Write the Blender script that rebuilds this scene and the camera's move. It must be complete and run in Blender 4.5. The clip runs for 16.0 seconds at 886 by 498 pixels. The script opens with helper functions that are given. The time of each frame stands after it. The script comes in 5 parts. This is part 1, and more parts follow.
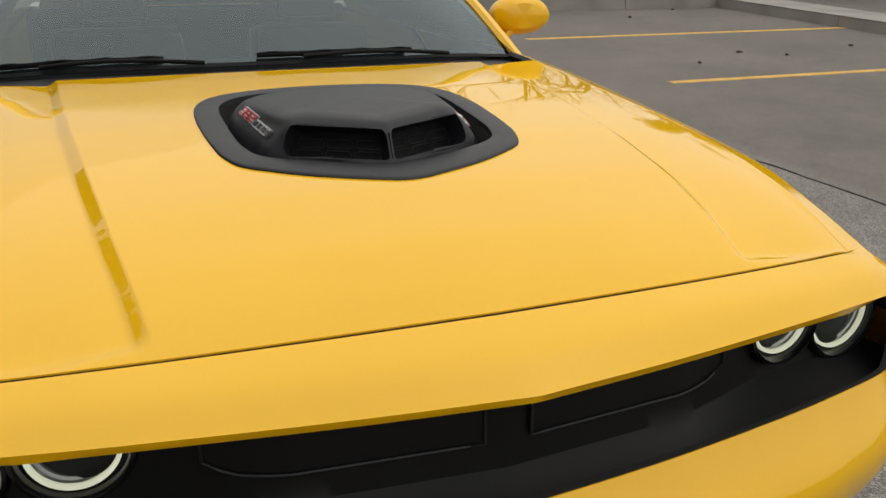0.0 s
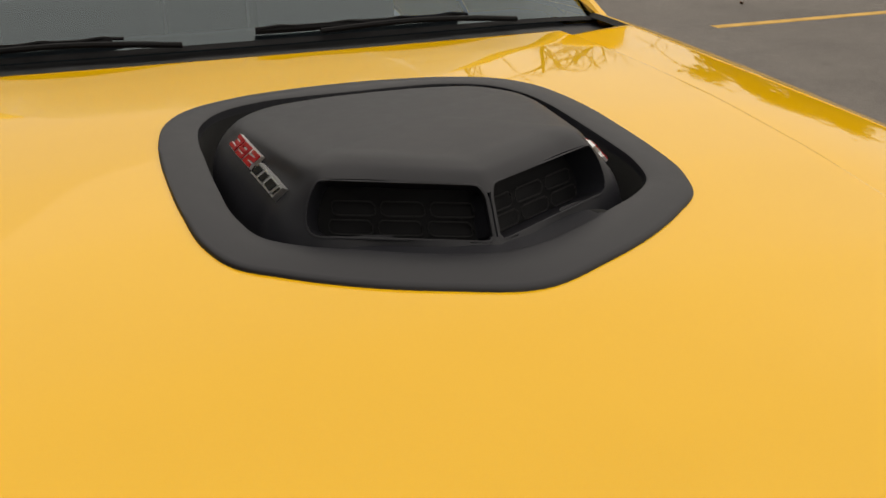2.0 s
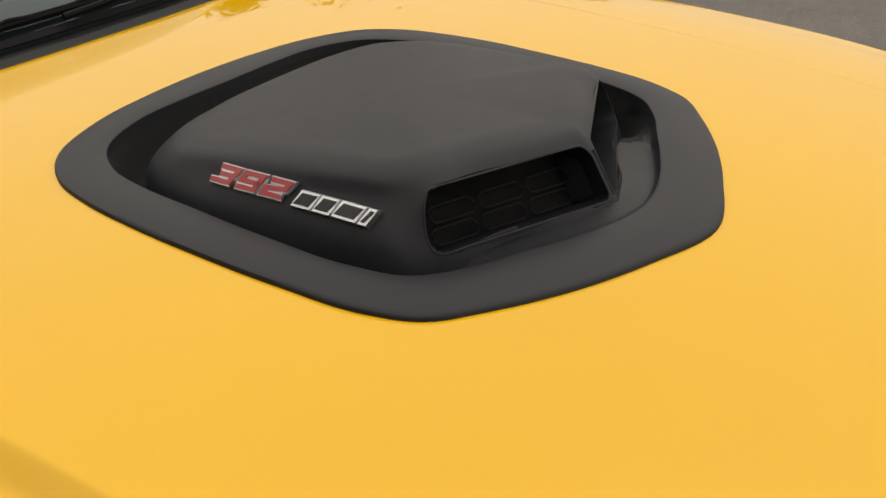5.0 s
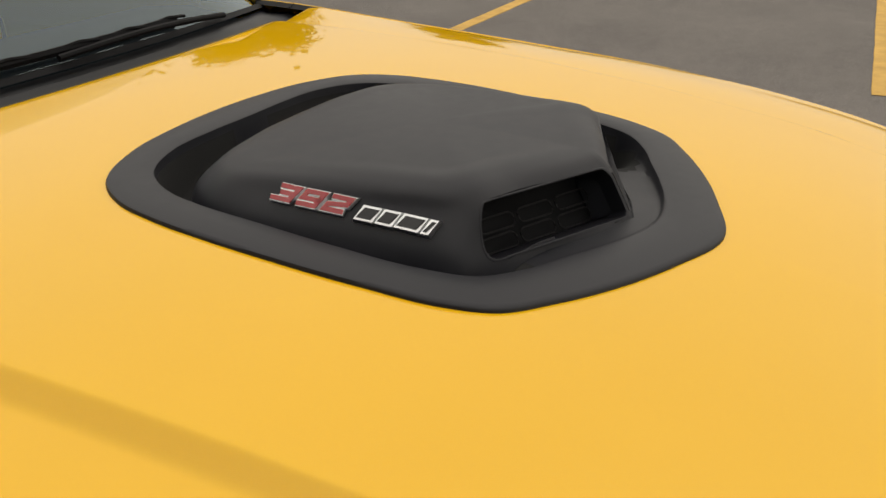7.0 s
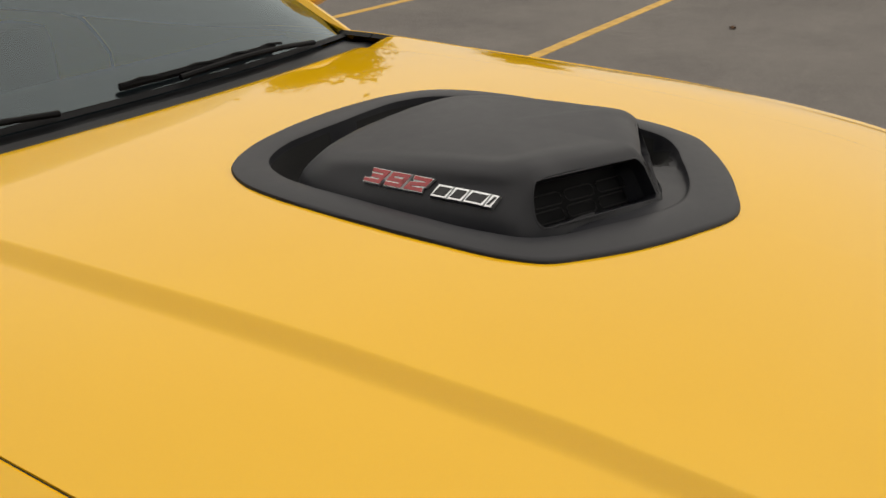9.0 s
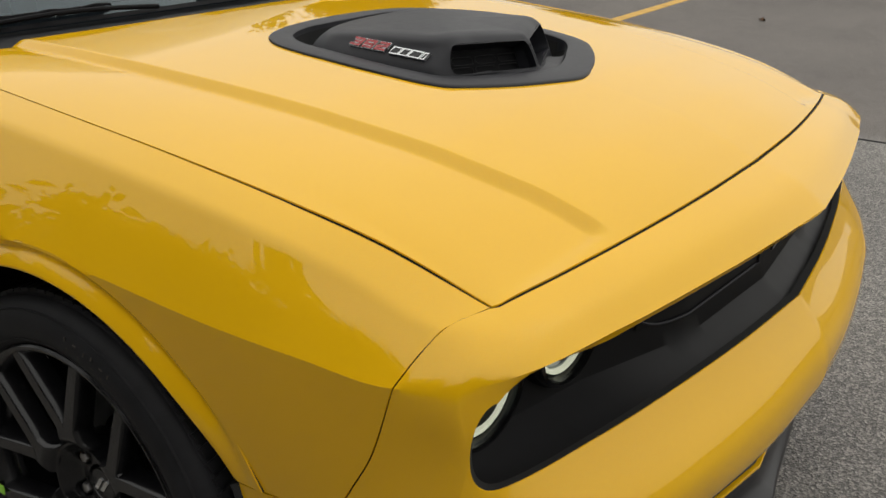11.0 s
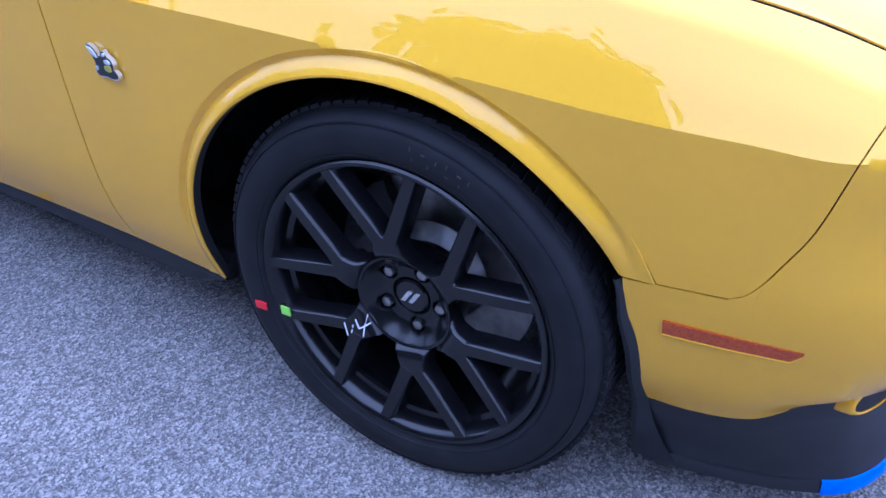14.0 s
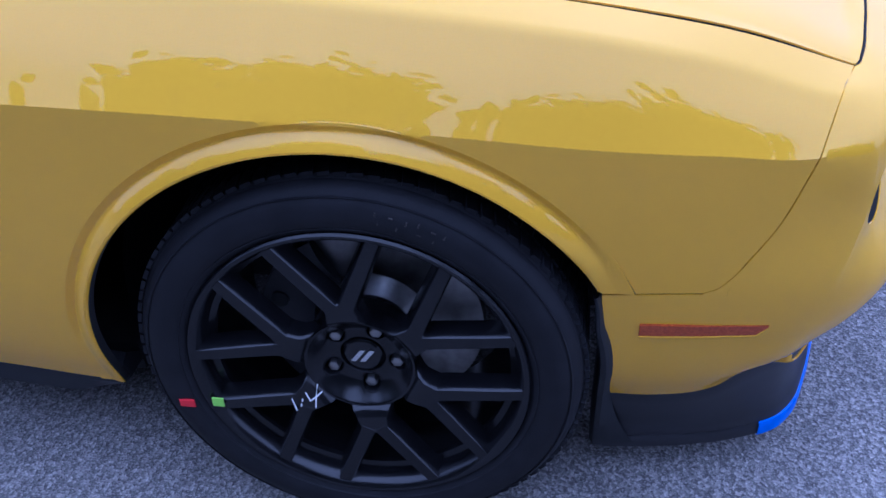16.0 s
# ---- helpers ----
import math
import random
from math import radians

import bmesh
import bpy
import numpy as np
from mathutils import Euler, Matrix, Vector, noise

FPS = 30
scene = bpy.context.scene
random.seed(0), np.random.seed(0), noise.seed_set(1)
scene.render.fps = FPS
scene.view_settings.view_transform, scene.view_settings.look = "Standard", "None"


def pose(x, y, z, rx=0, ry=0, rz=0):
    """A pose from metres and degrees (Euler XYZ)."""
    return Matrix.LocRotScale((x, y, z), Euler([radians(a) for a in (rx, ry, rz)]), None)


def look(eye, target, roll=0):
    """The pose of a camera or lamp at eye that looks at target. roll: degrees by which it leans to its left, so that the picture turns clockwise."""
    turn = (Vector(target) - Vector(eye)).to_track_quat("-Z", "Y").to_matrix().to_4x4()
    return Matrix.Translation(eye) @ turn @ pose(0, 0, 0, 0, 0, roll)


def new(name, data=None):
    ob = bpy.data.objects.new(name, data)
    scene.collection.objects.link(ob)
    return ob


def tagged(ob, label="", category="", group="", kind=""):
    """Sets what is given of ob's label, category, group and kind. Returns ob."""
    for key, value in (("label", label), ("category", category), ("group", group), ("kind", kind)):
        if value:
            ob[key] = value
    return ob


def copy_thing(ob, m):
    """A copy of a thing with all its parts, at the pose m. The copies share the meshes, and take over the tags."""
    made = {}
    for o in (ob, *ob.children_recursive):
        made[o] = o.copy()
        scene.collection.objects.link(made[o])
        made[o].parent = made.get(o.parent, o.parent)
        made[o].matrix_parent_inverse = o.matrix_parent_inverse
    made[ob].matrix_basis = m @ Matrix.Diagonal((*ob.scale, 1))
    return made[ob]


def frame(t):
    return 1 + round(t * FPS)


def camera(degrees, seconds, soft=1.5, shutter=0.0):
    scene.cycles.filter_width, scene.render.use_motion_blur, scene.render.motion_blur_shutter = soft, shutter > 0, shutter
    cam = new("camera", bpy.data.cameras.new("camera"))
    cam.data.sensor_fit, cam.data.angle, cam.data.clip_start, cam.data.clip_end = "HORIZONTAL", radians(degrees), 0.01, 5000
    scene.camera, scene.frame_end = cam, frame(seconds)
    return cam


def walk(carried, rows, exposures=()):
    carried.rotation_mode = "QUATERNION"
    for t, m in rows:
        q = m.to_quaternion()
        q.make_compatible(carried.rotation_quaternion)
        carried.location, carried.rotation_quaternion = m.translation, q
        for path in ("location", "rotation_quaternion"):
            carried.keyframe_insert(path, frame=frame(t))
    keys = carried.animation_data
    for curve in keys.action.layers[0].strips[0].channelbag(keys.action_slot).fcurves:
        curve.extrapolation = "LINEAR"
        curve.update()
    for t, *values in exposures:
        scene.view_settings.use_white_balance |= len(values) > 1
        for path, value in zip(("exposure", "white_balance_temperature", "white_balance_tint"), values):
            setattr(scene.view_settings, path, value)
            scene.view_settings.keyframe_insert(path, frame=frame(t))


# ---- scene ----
cam = camera(53.5, 16.0)
PATH = [
    (0, (-0.472, -1.726, 1.29), (0.221, 0.038, 0.65), 0.1),
    (0.5, (-0.398, -1.56, 1.274), (0.194, 0.231, 0.608), -0.9),
    (1, (-0.275, -1.389, 1.29), (0.239, 0.411, 0.585), 0.5),
    (1.5, (-0.288, -1.188, 1.268), (0.282, 0.591, 0.554), -0.2),
    (2, (-0.35, -1.051, 1.274), (0.311, 0.676, 0.514), -1.2),
    (2.5, (-0.385, -0.913, 1.247), (0.375, 0.747, 0.43), -3.9),
    (3, (-0.471, -0.816, 1.269), (0.49, 0.713, 0.409), -4.3),
    (3.5, (-0.597, -0.772, 1.295), (0.554, 0.609, 0.418), -4.0),
    (4, (-0.722, -0.718, 1.316), (0.568, 0.513, 0.411), -3.1),
    (4.5, (-0.695, -0.664, 1.292), (0.669, 0.49, 0.394), -4.4),
    (4.7, (-0.675, -0.654, 1.311), (0.684, 0.467, 0.365), -5.0),
    (6.8, (-0.834, -0.532, 1.317), (0.754, 0.307, 0.437), -2.6),
    (7, (-0.845, -0.564, 1.315), (0.732, 0.327, 0.467), -2.2),
    (7.5, (-0.876, -0.642, 1.31), (0.65, 0.348, 0.478), -4.1),
    (8, (-0.921, -0.629, 1.321), (0.603, 0.399, 0.534), -3.6),
    (8.2, (-0.947, -0.618, 1.331), (0.578, 0.427, 0.568), -4.3),
    (10.3, (-1.218, -0.992, 1.319), (0.312, 0.041, 0.551), -0.1),
    (10.5, (-1.277, -1.065, 1.279), (0.227, 0.022, 0.533), -0.7),
    (11, (-1.484, -1.21, 1.3), (-0.026, -0.089, 0.514), -0.8),
    (11.5, (-1.568, -1.395, 1.288), (-0.196, -0.203, 0.454), -1.6),
    (12, (-1.665, -1.482, 1.307), (-0.433, -0.17, 0.434), -1.4),
    (12.5, (-1.782, -1.292, 1.317), (-0.731, 0.151, 0.415), -2.1),
    (13, (-1.812, -1.11, 1.276), (-0.74, 0.248, 0.272), -2.4),
    (13.5, (-1.761, -0.881, 1.269), (-0.581, 0.305, 0.172), -5.3),
    (14, (-1.79, -0.73, 1.277), (-0.464, 0.217, 0.117), -4.3),
    (14.5, (-1.936, -0.568, 1.395), (-0.491, 0.142, 0.209), -2.5),
    (15, (-1.929, -0.46, 1.391), (-0.441, 0.134, 0.195), -2.4),
    (15.5, (-1.845, -0.394, 1.378), (-0.344, 0.114, 0.157), -4.1),
    (16, (-1.838, -0.352, 1.371), (-0.307, -0.02, 0.127), -2.8),
]
walk(cam, [(t, look(eye, target, roll)) for t, eye, target, roll in PATH], [(0, 0.56, 7000, 8), (0.5, 0.27, 7400, 11), (1, 0.22, 7600, 17), (1.5, 0.3, 7500, 10), (2.5, 0.53, 7600, 10.5), (8, 0.46, 7400, 9.5), (10.5, 0.36, 7100, 9.5), (11, 0.54, 6900, 8), (12, 0.82, 6400, 8.5), (12.5, 0.95, 5900, 12), (13, 1.15, 5300, 18.5), (13.5, 1.64, 4800, 24), (14, 1.82, 4250, 30), (14.5, 1.24, 4250, 30), (15, 1.10, 4200, 31), (15.5, 1.10, 4250, 30), (16, 1.10, 4150, 33)])

# ---- sky and sun: bright overcast afternoon ----
SUN_ELEVATION, SUN_TURN = 58.0, 118.0
world = bpy.data.worlds.new("overcast_sky")
scene.world = world
world.use_nodes = True
wn = world.node_tree.nodes
wl = world.node_tree.links
sky = wn.new("ShaderNodeTexSky")
sky.sky_type = "NISHITA"
sky.sun_disc = False
sky.sun_elevation = radians(SUN_ELEVATION)
sky.sun_rotation = radians(SUN_TURN)
sky.dust_density = 2.0
sky.air_density = 1.0
grey = wn.new("ShaderNodeHueSaturation")
grey.inputs["Saturation"].default_value = 0.25
wl.new(sky.outputs["Color"], grey.inputs["Color"])
# a cloud cover, brightest overhead and duller towards the horizon
height = wn.new("ShaderNodeTexGradient")
height.texture_mapping.mapping_x = "Z"
cover = wn.new("ShaderNodeValToRGB")
cover.color_ramp.elements[0].color = (0.33, 0.335, 0.345, 1)
cover.color_ramp.elements[1].color = (1.0, 1.02, 1.06, 1)
wl.new(height.outputs["Fac"], cover.inputs["Fac"])
bright = wn.new("ShaderNodeMix")
bright.data_type = "RGBA"
bright.blend_type = "MULTIPLY"
bright.inputs["Factor"].default_value = 1.0
bright.inputs["B"].default_value = (7.4, 7.4, 7.4, 1)
wl.new(cover.outputs["Color"], bright.inputs["A"])
cloud = wn.new("ShaderNodeMix")
cloud.data_type = "RGBA"
cloud.inputs["Factor"].default_value = 0.85
wl.new(grey.outputs["Color"], cloud.inputs["A"])
wl.new(bright.outputs["Result"], cloud.inputs["B"])
wl.new(cloud.outputs["Result"], wn["Background"].inputs["Color"])
wn["Background"].inputs["Strength"].default_value = 0.125
sun_data = bpy.data.lights.new("sun", "SUN")
sun_data.energy = 0.5
sun_data.angle = radians(165)
sun_data.color = (1.0, 0.95, 0.88)
sun = new("sun", sun_data)
sun.matrix_world = pose(0, 0, 20, 90 - SUN_ELEVATION, 0, 180 - SUN_TURN)


# ---- materials ----
def material(name, color, rough=0.5, metal=0.0, coat=0.0, coat_rough=0.03, specular=0.5):
    m = bpy.data.materials.new(name)
    m.use_nodes = True
    b = m.node_tree.nodes["Principled BSDF"]
    b.inputs["Base Color"].default_value = (*color, 1)
    b.inputs["Roughness"].default_value = rough
    b.inputs["Metallic"].default_value = metal
    b.inputs["Coat Weight"].default_value = coat
    b.inputs["Coat Roughness"].default_value = coat_rough
    b.inputs["Specular IOR Level"].default_value = specular
    return m


def add_noise(m, scale, low, high, detail=4.0, bump=0.0, bump_scale=None, distance=0.002, rough=None):
    """Varies the base colour between low and high with object-space noise, and adds relief and gloss variation."""
    nt = m.node_tree
    b = nt.nodes["Principled BSDF"]
    tc = nt.nodes.new("ShaderNodeTexCoord")
    n1 = nt.nodes.new("ShaderNodeTexNoise")
    n1.inputs["Scale"].default_value = scale
    n1.inputs["Detail"].default_value = detail
    nt.links.new(tc.outputs["Object"], n1.inputs["Vector"])
    ramp = nt.nodes.new("ShaderNodeValToRGB")
    ramp.color_ramp.elements[0].position = 0.3
    ramp.color_ramp.elements[1].position = 0.7
    ramp.color_ramp.elements[0].color = (*low, 1)
    ramp.color_ramp.elements[1].color = (*high, 1)
    nt.links.new(n1.outputs["Fac"], ramp.inputs["Fac"])
    nt.links.new(ramp.outputs["Color"], b.inputs["Base Color"])
    if rough:
        mr = nt.nodes.new("ShaderNodeMapRange")
        mr.inputs["To Min"].default_value, mr.inputs["To Max"].default_value = rough
        nt.links.new(n1.outputs["Fac"], mr.inputs["Value"])
        nt.links.new(mr.outputs["Result"], b.inputs["Roughness"])
    if bump:
        n2 = nt.nodes.new("ShaderNodeTexNoise")
        n2.inputs["Scale"].default_value = bump_scale or scale * 8
        n2.inputs["Detail"].default_value = 3
        nt.links.new(tc.outputs["Object"], n2.inputs["Vector"])
        bp = nt.nodes.new("ShaderNodeBump")
        bp.inputs["Strength"].default_value = bump
        bp.inputs["Distance"].default_value = distance
        nt.links.new(n2.outputs["Fac"], bp.inputs["Height"])
        nt.links.new(bp.outputs["Normal"], b.inputs["Normal"])
    return m


paint = add_noise(material("yellow_paint", (0.80, 0.445, 0.010), 0.32, 0.0, 1.0, 0.02, 0.0), 3.0, (0.79, 0.438, 0.009), (0.82, 0.456, 0.011), 3, rough=(0.30, 0.38))
satin = add_noise(material("satin_black", (0.0125, 0.0129, 0.0172), 0.46, specular=0.36), 60.0, (0.0112, 0.0116, 0.0155), (0.0142, 0.0147, 0.0192), 3, 0.15, 900, 0.0004, (0.42, 0.52))
plastic = add_noise(material("black_plastic", (0.013, 0.014, 0.016), 0.5, specular=0.36), 14.0, (0.010, 0.011, 0.013), (0.018, 0.019, 0.021), 5, 0.25, 500, 0.0006, (0.42, 0.62))
splitter_black = add_noise(material("splitter_black", (0.012, 0.012, 0.014), 0.38, specular=0.5), 14.0, (0.010, 0.010, 0.012), (0.016, 0.016, 0.019), 5, 0.12, 500, 0.0005, (0.32, 0.44))
gloss_black = material("gloss_black", (0.006, 0.006, 0.007), 0.18)
mesh_black = material("grille_black", (0.004, 0.004, 0.005), 0.65, specular=0.15)
panel_black = add_noise(material("panel_black", (0.004, 0.004, 0.005), 0.5, specular=0.22), 25, (0.0035, 0.0035, 0.004), (0.005, 0.005, 0.006), 3, 0.05, 600, 0.0003, (0.42, 0.52))
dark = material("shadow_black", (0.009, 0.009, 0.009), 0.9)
rubber = add_noise(material("tyre_rubber", (0.007, 0.007, 0.008), 0.75, specular=0.22), 22.0, (0.009, 0.009, 0.0105), (0.016, 0.016, 0.018), 6, 0.3, 260, 0.001, (0.5, 0.7))
rim_black = add_noise(material("rim_satin_black", (0.006, 0.006, 0.007), 0.3, 0.0, specular=0.42), 30.0, (0.005, 0.005, 0.006), (0.008, 0.008, 0.009), 4, 0.03, 800, 0.0003, (0.16, 0.23))
chrome = material("chrome", (0.78, 0.79, 0.8), 0.12, 1.0)
steel = add_noise(material("machined_steel", (0.34, 0.335, 0.33), 0.4, 1.0), 40, (0.26, 0.257, 0.25), (0.42, 0.41, 0.40), 4, rough=(0.25, 0.45))
reflector_metal = material("reflector_metal", (0.72, 0.73, 0.74), 0.32, 0.7)
badge_chrome = material("badge_chrome", (0.82, 0.83, 0.84), 0.33, 1.0)
red_enamel = material("red_enamel", (0.36, 0.010, 0.016), 0.25, 0.0, 0.6)
emblem_yellow = material("emblem_yellow", (0.42, 0.40, 0.05), 0.4)
black_enamel = material("black_enamel", (0.01, 0.01, 0.012), 0.22)
amber = add_noise(material("amber_lens", (0.42, 0.070, 0.006), 0.25, 0.0, 0.1), 220, (0.34, 0.052, 0.005), (0.48, 0.082, 0.008), 1, 0.3, 320, 0.0008)
tape_blue = add_noise(material("blue_film", (0.02, 0.13, 0.72), 0.35), 40, (0.018, 0.12, 0.66), (0.03, 0.16, 0.78), 4, 0.3, 60, 0.002)
sticker_red = material("red_sticker", (0.72, 0.02, 0.03), 0.5)
sticker_green = material("green_sticker", (0.38, 0.80, 0.08), 0.5)
chalk = material("white_marker", (0.75, 0.75, 0.72), 0.8)
line_paint = add_noise(material("line_paint", (0.62, 0.36, 0.07), 0.8), 9.0, (0.48, 0.28, 0.06), (0.66, 0.40, 0.09), 8, 0.5, 160, 0.003)
concrete = add_noise(material("concrete", (0.26, 0.245, 0.225), 0.9), 1.5, (0.21, 0.20, 0.185), (0.31, 0.295, 0.27), 8, 0.4, 60, 0.004)
bark = add_noise(material("bark", (0.10, 0.075, 0.055), 0.95), 6, (0.07, 0.05, 0.04), (0.13, 0.10, 0.075), 6, 0.6, 30, 0.02)
leaf_mat = add_noise(material("leaves", (0.06, 0.07, 0.025), 0.7), 2, (0.045, 0.055, 0.02), (0.09, 0.10, 0.04), 3)
dry_leaf = material("dry_leaf", (0.10, 0.05, 0.025), 0.9)
worn_mark = material("worn_mark", (0.045, 0.04, 0.034), 0.9)
caliper_grey = material("caliper_grey", (0.05, 0.05, 0.055), 0.5, 0.4)


def thin_glass(name, tint, ior):
    """A thin tinted pane: straight sight through, clean gloss by Fresnel."""
    m = bpy.data.materials.new(name)
    m.use_nodes = True
    nt = m.node_tree
    nt.nodes.remove(nt.nodes["Principled BSDF"])
    see = nt.nodes.new("ShaderNodeBsdfTransparent")
    see.inputs["Color"].default_value = (*tint, 1)
    gloss = nt.nodes.new("ShaderNodeBsdfGlossy")
    gloss.inputs["Roughness"].default_value = 0.01
    gloss.inputs["Color"].default_value = (0.80, 0.92, 0.97, 1)
    fr = nt.nodes.new("ShaderNodeFresnel")
    fr.inputs["IOR"].default_value = ior
    mx = nt.nodes.new("ShaderNodeMixShader")
    nt.links.new(fr.outputs["Fac"], mx.inputs["Fac"])
    nt.links.new(see.outputs["BSDF"], mx.inputs[1])
    nt.links.new(gloss.outputs["BSDF"], mx.inputs[2])
    nt.links.new(mx.outputs["Shader"], nt.nodes["Material Output"].inputs["Surface"])
    return m


windscreen_glass = thin_glass("windscreen_glass", (0.42, 0.53, 0.58), 1.75)
lens_glass = thin_glass("lens_glass", (0.95, 0.96, 0.97), 1.45)
halo = material("light_ring", (0.9, 0.9, 0.8), 0.4)
hb = halo.node_tree.nodes["Principled BSDF"]
hb.inputs["Emission Color"].default_value = (0.97, 1.0, 0.78, 1)
hb.inputs["Emission Strength"].default_value = 0.34


def asphalt_material():
    """Weathered coarse asphalt with pale aggregate; beyond a wandering paving joint an older, smoother and browner course."""
    m = material("asphalt", (0.1, 0.1, 0.1), 0.9)
    nt = m.node_tree
    b = nt.nodes["Principled BSDF"]
    tc = nt.nodes.new("ShaderNodeTexCoord")

    def tex(kind, scale, **kw):
        n = nt.nodes.new(kind)
        n.inputs["Scale"].default_value = scale
        for k, v in kw.items():
            n.inputs[k].default_value = v
        nt.links.new(tc.outputs["Object"], n.inputs["Vector"])
        return n

    def ramp(src, stops):
        r = nt.nodes.new("ShaderNodeValToRGB")
        el = r.color_ramp.elements
        while len(el) < len(stops):
            el.new(0.5)
        for e, (p, c) in zip(el, stops):
            e.position, e.color = p, (*c, 1)
        nt.links.new(src, r.inputs["Fac"])
        return r.outputs["Color"]

    def mix(kind, fac, a, c):
        x = nt.nodes.new("ShaderNodeMix")
        x.data_type, x.blend_type = "RGBA", kind
        if isinstance(fac, float):
            x.inputs["Factor"].default_value = fac
        else:
            nt.links.new(fac, x.inputs["Factor"])
        nt.links.new(a, x.inputs["A"])
        nt.links.new(c, x.inputs["B"])
        return x.outputs["Result"]

    def channel(src):
        s = nt.nodes.new("ShaderNodeSeparateColor")
        nt.links.new(src, s.inputs["Color"])
        return s.outputs["Red"]

    stones = tex("ShaderNodeTexVoronoi", 165.0)
    grains = tex("ShaderNodeTexVoronoi", 360.0)
    broad = tex("ShaderNodeTexNoise", 0.9, Detail=6.0)
    patch = tex("ShaderNodeTexNoise", 7.0, Detail=5.0)
    stone_tone = ramp(channel(stones.outputs["Color"]), [(0.0, (0.07, 0.068, 0.066)), (0.45, (0.15, 0.145, 0.14)), (0.7, (0.29, 0.28, 0.262)), (1.0, (0.52, 0.49, 0.45))])
    grain_tone = ramp(channel(grains.outputs["Color"]), [(0.0, (0.06, 0.058, 0.056)), (0.5, (0.18, 0.174, 0.167)), (0.8, (0.34, 0.33, 0.31)), (1.0, (0.62, 0.59, 0.55))])
    coarse = mix("MIX", 0.42, stone_tone, grain_tone)
    fine = ramp(channel(grains.outputs["Color"]), [(0.0, (0.115, 0.105, 0.097)), (0.8, (0.185, 0.169, 0.156)), (1.0, (0.34, 0.312, 0.285))])
    sep = nt.nodes.new("ShaderNodeSeparateXYZ")
    nt.links.new(tc.outputs["Object"], sep.inputs["Vector"])
    wob = nt.nodes.new("ShaderNodeMath")
    wob.operation = "MULTIPLY_ADD"
    wob.inputs[1].default_value = 0.25
    nt.links.new(patch.outputs["Fac"], wob.inputs[0])
    nt.links.new(sep.outputs["X"], wob.inputs[2])
    old = nt.nodes.new("ShaderNodeMapRange")
    old.inputs["From Min"].default_value, old.inputs["From Max"].default_value = 3.44, 3.62
    nt.links.new(wob.outputs[0], old.inputs["Value"])
    tone = mix("MIX", old.outputs["Result"], coarse, fine)
    weather = ramp(broad.outputs["Fac"], [(0.3, (0.70, 0.69, 0.685)), (0.7, (0.95, 0.94, 0.92))])
    spots = ramp(patch.outputs["Fac"], [(0.25, (0.86, 0.86, 0.86)), (0.6, (1.04, 1.04, 1.04))])
    tone = mix("MULTIPLY", 1.0, tone, weather)
    tone = mix("MULTIPLY", 0.8, tone, spots)
    nt.links.new(tone, b.inputs["Base Color"])
    bump = nt.nodes.new("ShaderNodeBump")
    bump.inputs["Strength"].default_value = 0.8
    bump.inputs["Distance"].default_value = 0.004
    nt.links.new(stones.outputs["Distance"], bump.inputs["Height"])
    nt.links.new(bump.outputs["Normal"], b.inputs["Normal"])
    return m


asphalt = asphalt_material()


# ---- mesh helpers ----
def finish(bm, sharp=32.0):
    bmesh.ops.remove_doubles(bm, verts=bm.verts, dist=0.00025)
    for f in bm.faces:
        f.smooth = True
    lim = radians(sharp)
    for e in bm.edges:
        if len(e.link_faces) == 2 and e.calc_face_angle(0.0) > lim:
            e.smooth = False


def part(name, bm, mat, parent=None, label="", sharp=32.0, at=None):
    """Links a bmesh as one mesh object, under a thing or a part where parent is given."""
    finish(bm, sharp)
    me = bpy.data.meshes.new(name)
    bm.to_mesh(me)
    bm.free()
    for mm in (mat if isinstance(mat, (list, tuple)) else [mat]):
        me.materials.append(mm)
    ob = new(name, me)
    if parent is not None:
        ob.parent = parent
    if at is not None:
        ob.matrix_basis = at
    if label:
        ob["label"] = label
    return ob


def thing(name, label, category, at=None, group=""):
    ob = new(name)
    if at is not None:
        ob.matrix_basis = at
    return tagged(ob, label, category, group)


def curve(points, count=None, ts=None):
    """A smooth curve through the points, by chord length; count samples, or samples at ts in units of points."""
    p = np.array(points, float)
    n = len(p)
    d = np.maximum(np.linalg.norm(np.diff(p, axis=0), axis=1), 1e-6)
    m = np.zeros_like(p)
    s = np.diff(p, axis=0) / d[:, None]
    m[0], m[-1] = s[0], s[-1]
    for i in range(1, n - 1):
        m[i] = (s[i - 1] * d[i] + s[i] * d[i - 1]) / (d[i - 1] + d[i])
    if ts is None:
        ts = np.linspace(0, n - 1, count)
    out = []
    for t in ts:
        i = min(int(t), n - 2)
        u = t - i
        h = d[i]
        out.append((2 * u**3 - 3 * u**2 + 1) * p[i] + (u**3 - 2 * u**2 + u) * h * m[i] + (3 * u**2 - 2 * u**3) * p[i + 1] + (u**3 - u**2) * h * m[i + 1])
    return np.array(out)


def grid_into(bm, v, keep=None, closed=False):
    """Adds the faces of a grid v[i][j] of places to bm; returns the vertices."""
    vs = [[bm.verts.new(q) for q in row] for row in v]
    for i in range(len(vs) - (0 if closed else 1)):
        for j in range(len(vs[0]) - 1):
            if keep is None or keep(i, j):
                k = (i + 1) % len(vs)
                q = (vs[i][j], vs[k][j], vs[k][j + 1], vs[i][j + 1])
                if len(set(q)) == 4:
                    bm.faces.new(q)
    return vs


